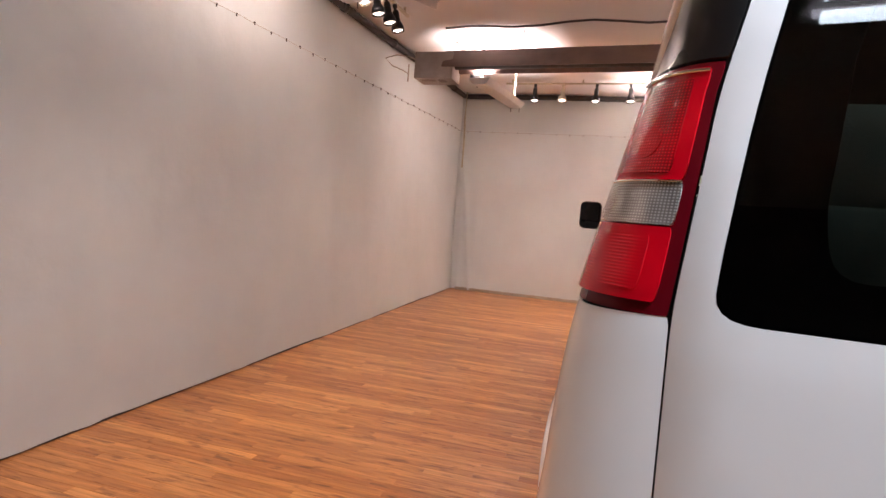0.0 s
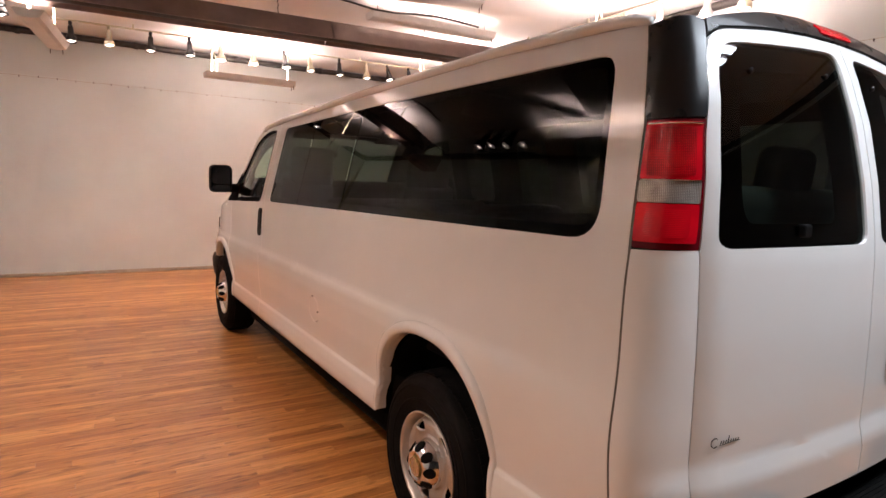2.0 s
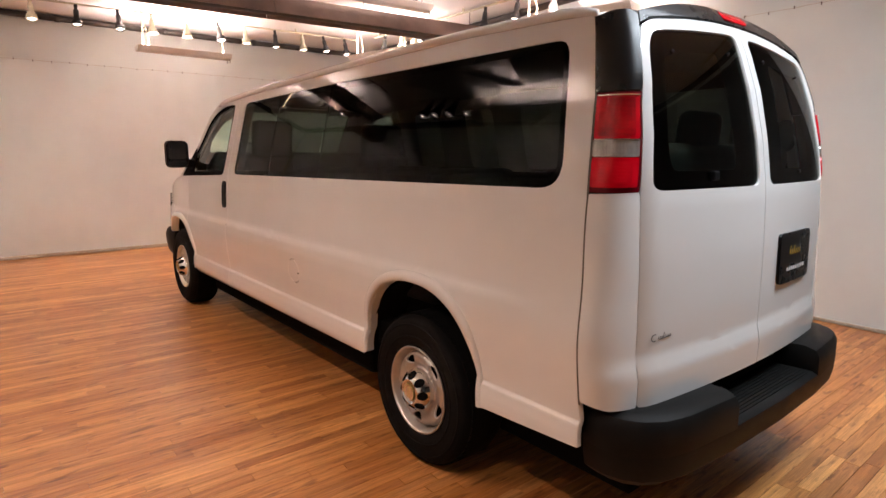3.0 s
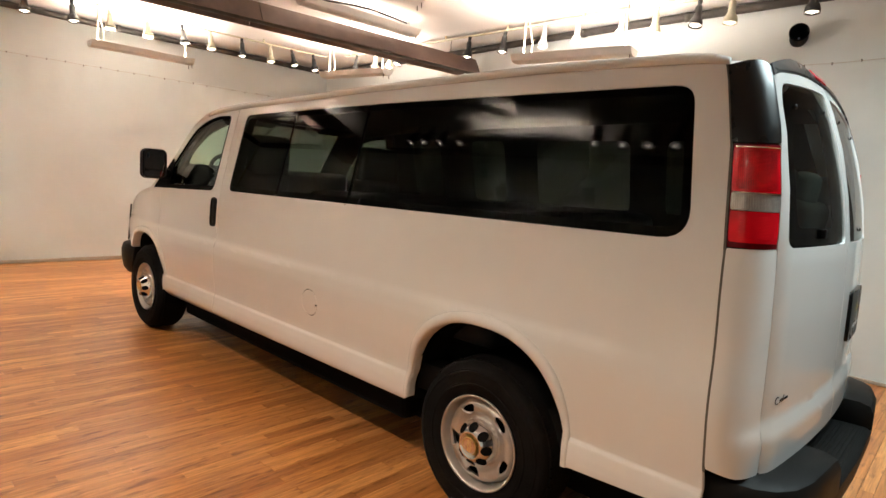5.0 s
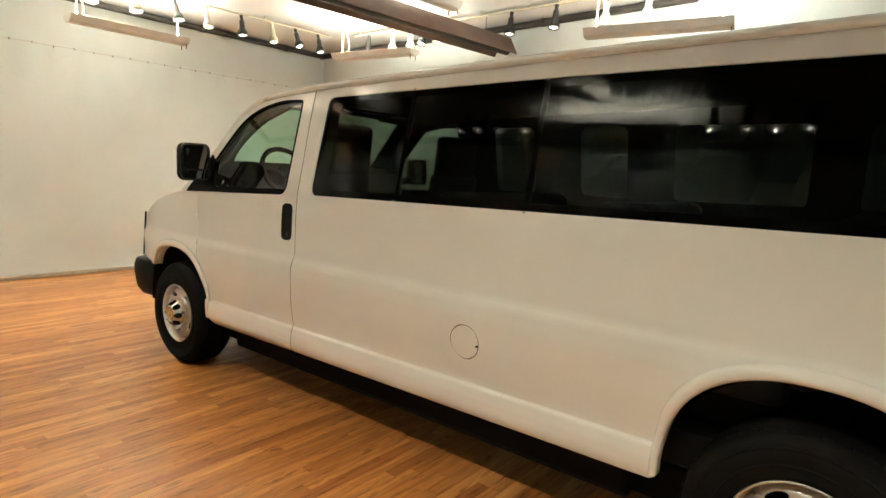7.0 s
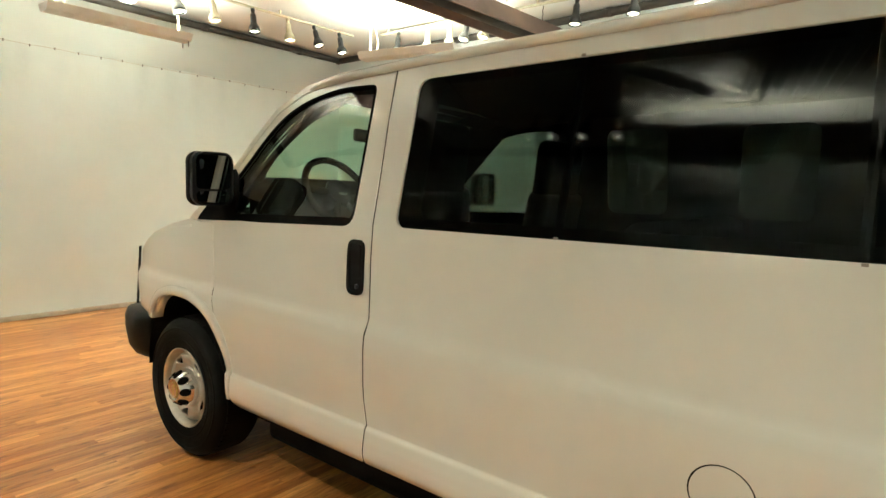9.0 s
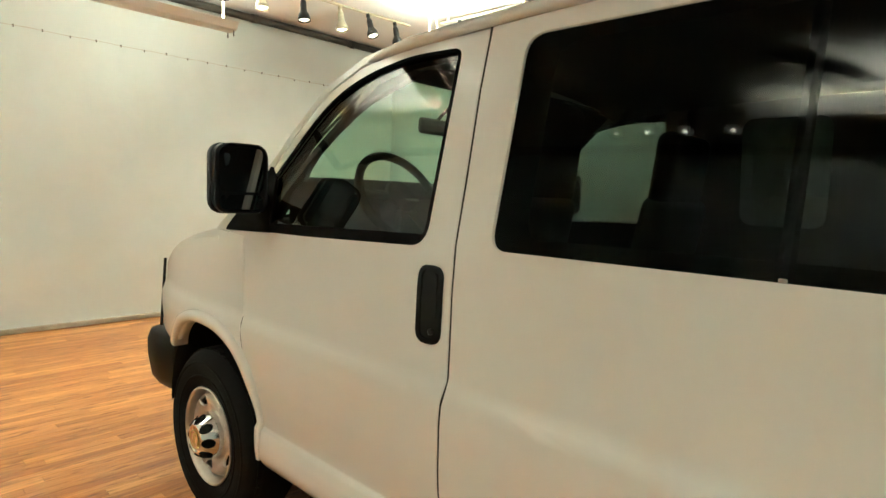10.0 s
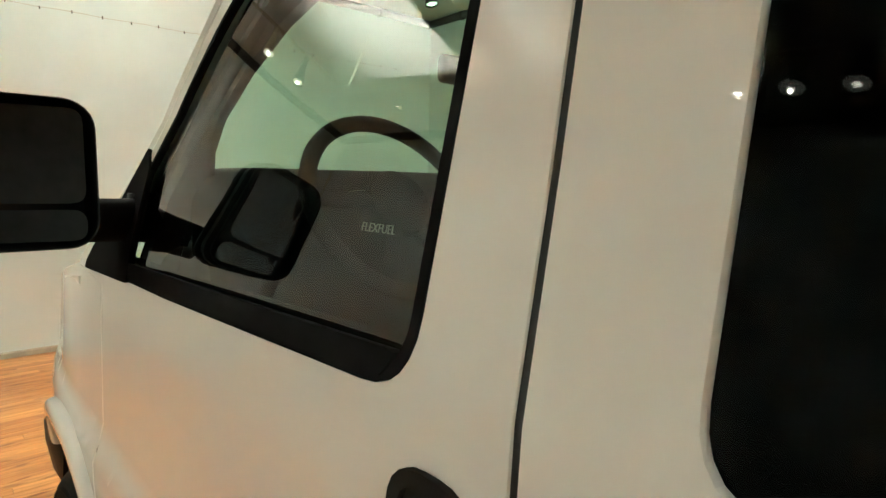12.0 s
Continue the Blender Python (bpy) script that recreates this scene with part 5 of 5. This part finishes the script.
pipe_run((LEFT_X(8) + IN, 8.0), (LEFT_X(-5.9) + IN, -5.9), 3.385, 0.042, "dark painted pipe along the top of the wall")
pipe_run((RIGHT_X(8) - IN, 8.0), (RIGHT_X(-5.9) - IN, -5.9), 3.385, 0.042, "grey-brown painted pipe along the top of the wall")
bm = bmesh.new()
tube(bm, [(-3.47, 7.98, CEIL), (-3.48, 7.99, 3.0), (-3.46, 7.97, 2.5), (-3.47, 7.99, 2.15)], 0.016, 8)
tagged(finish(bm, "conduit", LAMP_WHITE, smooth=True), "pale conduit down the room corner", "conduit")

# baseboards
def baseboard(a, b, h, t, mat, label):
    a, b = Vector(a), Vector(b)
    d = (b - a).normalized()
    m = Matrix.Translation((a.x, a.y, 0)) @ Matrix.Rotation(math.atan2(d.y, d.x), 4, "Z")
    bm = bmesh.new()
    box(bm, 0, 0.0, 0.001, (b - a).length, t, h, 0.006, m)
    return tagged(finish(bm, "baseboard", mat), label, "baseboard", kind="structure")


baseboard((RIGHT_X(8) - 0.05, FRONT_Y(3.7) - 0.015), (-3.44, FRONT_Y(-3.44) - 0.015), 0.045, 0.075, BASEBOARD_WOOD, "low worn strip along the front wall")
# Dark strip standing in for the shaded gap between side wall and floor.
baseboard((LEFT_X(7.7) + 0.005, 7.7), (LEFT_X(-6) + 0.005, -6), 0.014, 0.040, DARK_TRIM, "thin dark strip for the gap shade at the side wall's foot")
baseboard((RIGHT_X(-6) - 0.005, -6), (RIGHT_X(8) - 0.005, 8), 0.03, 0.06, BASEBOARD_WOOD, "low worn strip along the far side wall")

# radiant tube heater with its burner box
H0, H1 = Vector((-2.86, 4.66)), Vector((3.42, 4.06))
way = (H1 - H0).normalized()
hm = Matrix.Translation((H0.x, H0.y, 3.02)) @ Matrix.Rotation(math.atan2(way.y, way.x), 4, "Z")
heater = thing("tube_heater", "brown hooded radiant tube heater under the ceiling", "heater")
L = (H1 - H0).length
bm = bmesh.new()
sec = [(-0.19, 0.0), (-0.17, 0.0), (-0.065, 0.185), (0.065, 0.185), (0.17, 0.0), (0.19, 0.0), (0.075, 0.205), (-0.075, 0.205)]
for x0, x1 in ((0.02, L * 0.5 - 0.004), (L * 0.5 + 0.004, L)):
    r0 = [bm.verts.new((x0, a, b)) for a, b in sec]
    r1 = [bm.verts.new((x1, a, b)) for a, b in sec]
    for k in range(8):
        bm.faces.new((r0[k], r0[(k + 1) % 8], r1[(k + 1) % 8], r1[k]))
    for r in (r0, r1):
        bm.faces.new((r[0], r[1], r[2], r[7]))
        bm.faces.new((r[2], r[3], r[6], r[7]))
        bm.faces.new((r[3], r[4], r[5], r[6]))
bmesh.ops.recalc_face_normals(bm, faces=bm.faces[:])
bmesh.ops.transform(bm, matrix=hm, verts=bm.verts[:])
part("hood", bm, HOOD_BROWN, heater)
bm = bmesh.new()
tube(bm, [tuple(hm @ Vector((0, 0, 0.06))), tuple(hm @ Vector((L + 0.03, 0, 0.06)))], 0.052, 14)
part("heat_tube", bm, DARK_TRIM, heater, smooth=True)
bm = bmesh.new()
box(bm, -3.19, 4.51, 2.90, -2.74, 4.86, 3.20, 0.008)
burner = part("burner_box", bm, BOX_GREY, heater, "grey burner box")
bm = bmesh.new()
box(bm, -3.13, 4.58, 2.896, -2.96, 4.66, 2.903)
box(bm, -2.92, 4.58, 2.896, -2.84, 4.70, 2.903)
part("burner_cover", bm, HOOD_BROWN, heater)
bm = bmesh.new()
tube(bm, [(-3.18, 4.64, 3.12), (-3.30, 4.62, 3.17), (-3.44, 4.58, 3.18), (-3.56, 4.53, 3.13), (-3.50, 4.60, 3.06), (-3.38, 4.66, 3.02), (-3.33, 4.70, 2.99)], 0.006, 8)
tube(bm, [(-3.33, 4.70, 3.10), (-3.33, 4.70, 2.90)], 0.008, 8)
part("gas_hose", bm, BASEBOARD_WOOD, heater, smooth=True)
for k, s in enumerate((0.9, 2.6, 4.3, 5.9)):
    bm = bmesh.new()
    p = hm @ Vector((s, 0, 0.2))
    n = 7
    for i in range(n):
        z0 = p.z + (CEIL - p.z) * i / n
        dx = 0.006 if i % 2 else 0.0
        tube(bm, [(p.x - 0.008 + dx, p.y - (0.006 if i % 2 else 0), z0), (p.x + 0.008 - dx, p.y + (0.006 if i % 2 else 0), z0 + (CEIL - p.z) / n + 0.006)], 0.004, 5)
    part("chain", bm, DARK_TRIM, heater)


def trough(p, q, h, bars):
    """A hanging white trough that throws its light up, on two stems."""
    p, q = Vector(p), Vector(q)
    d = q - p
    ln = d.length
    t = thing("trough_light_fitting", "white metal uplight trough hung from the ceiling", "light fitting", "uplight troughs",
              at=Matrix.Translation((*((p + q) / 2), h)) @ Matrix.Rotation(math.atan2(d.y, d.x), 4, "Z"))
    bm = bmesh.new()
    sec = [(-0.125, 0.075), (-0.085, 0.012), (-0.05, 0.0), (0.05, 0.0), (0.085, 0.012), (0.125, 0.075)]
    rings = []
    for x in (-ln / 2, ln / 2):
        rings.append([bm.verts.new((x, a, b)) for a, b in sec])
    for k in range(5):
        bm.faces.new((rings[0][k], rings[0][k + 1], rings[1][k + 1], rings[1][k]))
    bm.faces.new(rings[0])
    bm.faces.new(rings[1][::-1])
    bmesh.ops.recalc_face_normals(bm, faces=bm.faces[:])
    ob = part("body", bm, TROUGH_WHITE, t)
    s = ob.modifiers.new("sheet", "SOLIDIFY")
    s.thickness, s.offset = 0.004, 1
    for y in (-0.05, 0.05):
        bm = bmesh.new()
        tube(bm, [(-ln / 2 + 0.03, y, 0.045), (ln / 2 - 0.03, y, 0.045)], 0.013, 10)
        part("tube", bm, UPTUBE_GLOW, t, "glowing fluorescent tube", smooth=True)
    for x in (-ln / 2 + 0.09, ln / 2 - 0.09):
        bm = bmesh.new()
        tube(bm, [(x, 0, 0.0), (x, 0, CEIL - h)], 0.011 if bars else 0.004, 8)
        part("stem", bm, LAMP_WHITE if bars else DARK_TRIM, t)
    bm = bmesh.new()
    tube(bm, [(-ln / 2 + 0.16, 0.02, 0.06), (-ln / 2 + 0.17, 0.04, 0.2), (-ln / 2 + 0.12, 0.03, 0.4), (-ln / 2 + 0.10, 0.0, CEIL - h)], 0.006, 6)
    part("cable", bm, LAMP_WHITE, t)
    for y in (-0.06, 0.06):
        bm = bmesh.new()
        box(bm, ln / 2 - 0.02, y - 0.004, -0.05, ln / 2 - 0.012, y + 0.004, 0.01)
        part("bracket", bm, DARK_TRIM, t)
    return t


for p, q, h, watts in TROUGHS:
    trough(p, q, h, h < 3.1)


def spot_lamp(mat, label):
    s = thing("spot_lamp", label, "spotlight", "track spotlights")
    bm = bmesh.new()
    tube(bm, [(0, 0, 0), (0, 0, -0.035)], 0.022, 12)
    part("mount", bm, mat, s, smooth=True)
    bm = bmesh.new()
    box(bm, -0.016, -0.012, -0.16, 0.016, 0.012, -0.03, 0.005)
    part("arm", bm, mat, s)
    bm = bmesh.new()
    lathe(bm, [(0.010, -0.056), (0.026, -0.062), (0.031, -0.078), (0.033, -0.160), (0.040, -0.180), (0.053, -0.200), (0.060, -0.225), (0.063, -0.262), (0.059, -0.262), (0.054, -0.225), (0.02, -0.205)], 24)
    part("shade", bm, mat, s, smooth=True)
    bm = bmesh.new()
    rings = lathe(bm, [(0.056, -0.240), (0.054, -0.248), (0.040, -0.2545), (0.016, -0.258)], 24)
    cap(bm, rings[-1])
    bulb = part("bulb", bm, BULB_FACE, s, "lit warm bulb", smooth=True)
    bm = bmesh.new()
    rings = lathe(bm, [(0.019, -0.2575), (0.015, -0.2610), (0.005, -0.2625)], 16)
    cap(bm, rings[-1])
    part("bulb_core", bm, BULB_GLOW, bulb, smooth=True)
    return s


def rail(a, b, label):
    bm = bmesh.new()
    a, b = Vector(a), Vector(b)
    d = (b - a).normalized()
    m = Matrix.Translation((a.x, a.y, 3.385)) @ Matrix.Rotation(math.atan2(d.y, d.x), 4, "Z")
    box(bm, 0, -0.018, -0.008, (b - a).length, 0.018, 0.012, 0.003, m)
    n = int((b - a).length / 1.1)
    for k in range(n + 1):
        box(bm, 0.1 + k * 1.05 - 0.01, -0.01, 0.01, 0.1 + k * 1.05 + 0.01, 0.01, CEIL - 3.385, 0.0, m)
    return tagged(finish(bm, "lamp_rail", LAMP_WHITE), label, "track")


rail((-2.6, TRACK_Y(-2.6)), (2.75, TRACK_Y(2.75)), "slim white lamp track under the ceiling")
rail((2.90, 6.3), (2.90, -2.5), "slim white lamp track under the ceiling")
rail((-3.07, 3.9), (-3.07, -2.5), "slim white lamp track under the ceiling")
rail((-2.80, 6.3), (-2.80, 4.88), "slim white lamp track under the ceiling")
KINDS = {"w": (LAMP_WHITE, "cream track spotlight with a lit bulb"), "b": (LAMP_BLACK, "black track spotlight with a lit bulb"), "g": (LAMP_GREY, "grey track spotlight with a lit bulb")}
MADE = {}
for kind, x, y, turn, tilt in SPOTS:
    m = Matrix.Translation((x, y, 3.378)) @ Matrix.Rotation(radians(turn), 4, "Z") @ Matrix.Rotation(radians(tilt), 4, "X")
    if kind not in MADE:
        MADE[kind] = spot_lamp(*KINDS[kind])
        MADE[kind].matrix_world = m
    else:
        copy_thing(MADE[kind], m)

# pleated cloth stretched under the ceiling beside the wall: two bands of pleats that part from one another
def pleated(origin, along, across, length, width, pleats, label, back=False, depth=0.10):
    bm = bmesh.new()
    o, a, c = Vector(origin), Vector(along).normalized(), Vector(across).normalized()
    rows = []
    nu, nv = 14, pleats * 10
    for i in range(nu + 1):
        row = []
        for j in range(nv + 1):
            s, t = length * i / nu, width * j / nv
            ph = (t / width * pleats) % 1.0
            ph = 1 - ph if back else ph
            fade = min(1.0, (i + 0.6) / 2.0) * (1 - 0.35 * i / nu)
            z = CEIL - 0.028 - depth * fade * (1 - min(ph / 0.6, (1 - ph) / 0.4)) - 0.012 * noise.noise((t * 6, s * 2, 1.7)) + 0.012 * math.sin(3 * s)
            p = o + a * s * (1 + 0.05 * math.sin(7 * t)) + c * t * (1 + 0.18 * s)
            row.append(bm.verts.new((p.x, p.y, z)))
        rows.append(row)
    for r0, r1 in zip(rows, rows[1:]):
        for k in range(nv):
            bm.faces.new((r0[k], r0[k + 1], r1[k + 1], r1[k]))
    bmesh.ops.recalc_face_normals(bm, faces=bm.faces[:])
    ob = tagged(finish(bm, "ceiling_cloth", CLOTH_WHITE, smooth=False), label, "cloth", "ceiling cloths")
    s = ob.modifiers.new("cloth", "SOLIDIFY")
    s.thickness = 0.004
    return ob


pleated((-3.02, 2.06), (0.57, 0.82), (-0.29, 0.96), 1.05, 0.70, 7, "white pleated cloth stretched under the ceiling", False, 0.07)
pleated((-3.00, 1.96), (0.92, -0.30), (-0.22, -1.0), 1.1, 0.85, 12, "white pleated cloth stretched under the ceiling")

# wall duct stub
bm = bmesh.new()
dm = pose(RIGHT_X(0) - 0.01, 0.0, 3.05, 0, -82, 12)
lathe(bm, [(0.0765, -0.02), (0.0765, 0.13), (0.082, 0.13), (0.082, 0.155), (0.074, 0.155), (0.070, 0.02), (0.01, 0.0)], 28, dm)
duct = tagged(finish(bm, "wall_duct", BLACK_PLASTIC, smooth=True), "short black duct stub on the wall", "duct")

# black domed fan housing under the ceiling
fan = thing("ceiling_fan_housing", "large black domed housing under the ceiling", "housing")
bm = bmesh.new()
rings = lathe(bm, [(0.12, 0.0), (0.33, -0.03), (0.42, -0.09), (0.43, -0.15), (0.36, -0.20), (0.20, -0.235), (0.05, -0.245)], 48, pose(0.10, 2.35, CEIL, 0, 0, 0))
cap(bm, rings[-1])
part("dome", bm, SATIN_BLACK, fan, smooth=True)
bm = bmesh.new()
rings = lathe(bm, [(0.03, -0.236), (0.03, -0.25), (0.01, -0.255)], 16, pose(0.10, 2.35, CEIL, 0, 0, 0))
cap(bm, rings[-1])
part("knob", bm, LAMP_WHITE, fan, smooth=True)

# louvred tube fitting behind the van
lf = thing("louvre_light", "white louvred fluorescent light fitting under the ceiling", "light fitting", at=pose(0.40, -1.97, 3.20))
bm = bmesh.new()
box(bm, -0.92, -0.38, 0.06, 0.92, 0.38, 0.25, 0.01)
part("housing", bm, TROUGH_WHITE, lf)
for k in range(4):
    bm = bmesh.new()
    tube(bm, [(-0.88, -0.27 + 0.18 * k, 0.035), (0.88, -0.27 + 0.18 * k, 0.035)], 0.03, 10)
    part("tube", bm, TUBE_GLOW, lf, "glowing cool fluorescent tube", smooth=True)
for k in range(3):
    bm = bmesh.new()
    box(bm, -0.90, -0.182 + 0.18 * k, 0.0, 0.90, -0.178 + 0.18 * k, 0.07)
    part("louvre", bm, TROUGH_WHITE, lf)

# cables slung under the ceiling beside the heater
bm = bmesh.new()
pts = [(-2.7 + 0.25 * k, 4.05 - 0.02 * k + 0.03 * math.sin(k), 3.31 + 0.02 * math.sin(k * 1.3)) for k in range(19)]
tube(bm, pts, 0.011, 6)
tagged(finish(bm, "ceiling_cable", DARK_TRIM, smooth=True), "dark slack cable strung under the ceiling", "cable")

# ---- the floor, strip by strip ----
bm = bmesh.new()
fv = [bm.verts.new(p) for p in ((-4.3, -6.3, -0.004), (4.3, -6.3, -0.004), (4.3, 8.5, -0.004), (-4.3, 8.5, -0.004))]
bm.faces.new(fv)
ret = bmesh.ops.extrude_face_region(bm, geom=bm.faces[:])
for v in ret["geom"]:
    if isinstance(v, bmesh.types.BMVert):
        v.co.z -= 0.15
bmesh.ops.recalc_face_normals(bm, faces=bm.faces[:])
SUBFLOOR = varied(material("joint_brown", (0.05, 0.02, 0.01), 0.8), 4, (0.07, 0.028, 0.012), (0.10, 0.042, 0.019))
floor = tagged(finish(bm, "floor", SUBFLOOR), "glossy orange-brown wood strip floor", "floor", kind="structure")
WIDE, GAP = 0.066, 0.0007
LENGTHS = (0.45, 0.70, 1.0, 1.35)


def strip_mesh(bm, x0, x1, y0, y1, top):
    e = 0.0008
    lo = [bm.verts.new(p) for p in ((x0, y0, -0.004), (x1, y0, -0.004), (x1, y1, -0.004), (x0, y1, -0.004))]
    md = [bm.verts.new(p) for p in ((x0, y0, top - e), (x1, y0, top - e), (x1, y1, top - e), (x0, y1, top - e))]
    hi = [bm.verts.new(p) for p in ((x0 + e, y0 + e, top), (x1 - e, y0 + e, top), (x1 - e, y1 - e, top), (x0 + e, y1 - e, top))]
    for a, b in ((lo, md), (md, hi)):
        for k in range(4):
            bm.faces.new((a[k], a[(k + 1) % 4], b[(k + 1) % 4], b[k]))
    bm.faces.new(hi)


SHARED = {}
for ln in LENGTHS:
    b2 = bmesh.new()
    strip_mesh(b2, 0, ln - GAP, 0, WIDE - GAP, 0.0)
    me = bpy.data.meshes.new("floor_strip")
    b2.to_mesh(me)
    b2.free()
    me.materials.append(WOOD)
    SHARED[ln] = me
rng = random.Random(11)
verts, faces = [], []
made = 0
y = -6.0
while y < 8.2:
    x = LEFT_X(y) - 0.15 - rng.random() * 0.5
    while x < RIGHT_X(y) + 0.1:
        ln = rng.choice(LENGTHS)
        near = -3.7 < x < -1.1 and -0.9 < y < 4.6
        if near and made < 300 and (-2.5 < x or y > 1.2):
            ob = new("strip", SHARED[ln])
            ob.parent = floor
            ob.location = (x, y, 0)
            made += 1
        else:
            x0, x1, y0, y1, e, k = x, x + ln - GAP, y, y + WIDE - GAP, 0.0008, len(verts)
            verts += [(x0, y0, -0.004), (x1, y0, -0.004), (x1, y1, -0.004), (x0, y1, -0.004), (x0 + e, y0 + e, 0), (x1 - e, y0 + e, 0), (x1 - e, y1 - e, 0), (x0 + e, y1 - e, 0)]
            faces += [(k, k + 1, k + 5, k + 4), (k + 1, k + 2, k + 6, k + 5), (k + 2, k + 3, k + 7, k + 6), (k + 3, k, k + 4, k + 7), (k + 4, k + 5, k + 6, k + 7)]
        x += ln
    y += WIDE
me = bpy.data.meshes.new("floor_strips")
me.from_pydata(verts, [], faces)
me.materials.append(WOOD)
rest = new("floor_strips", me)
rest.parent = floor
rest["kind"] = "stuff"
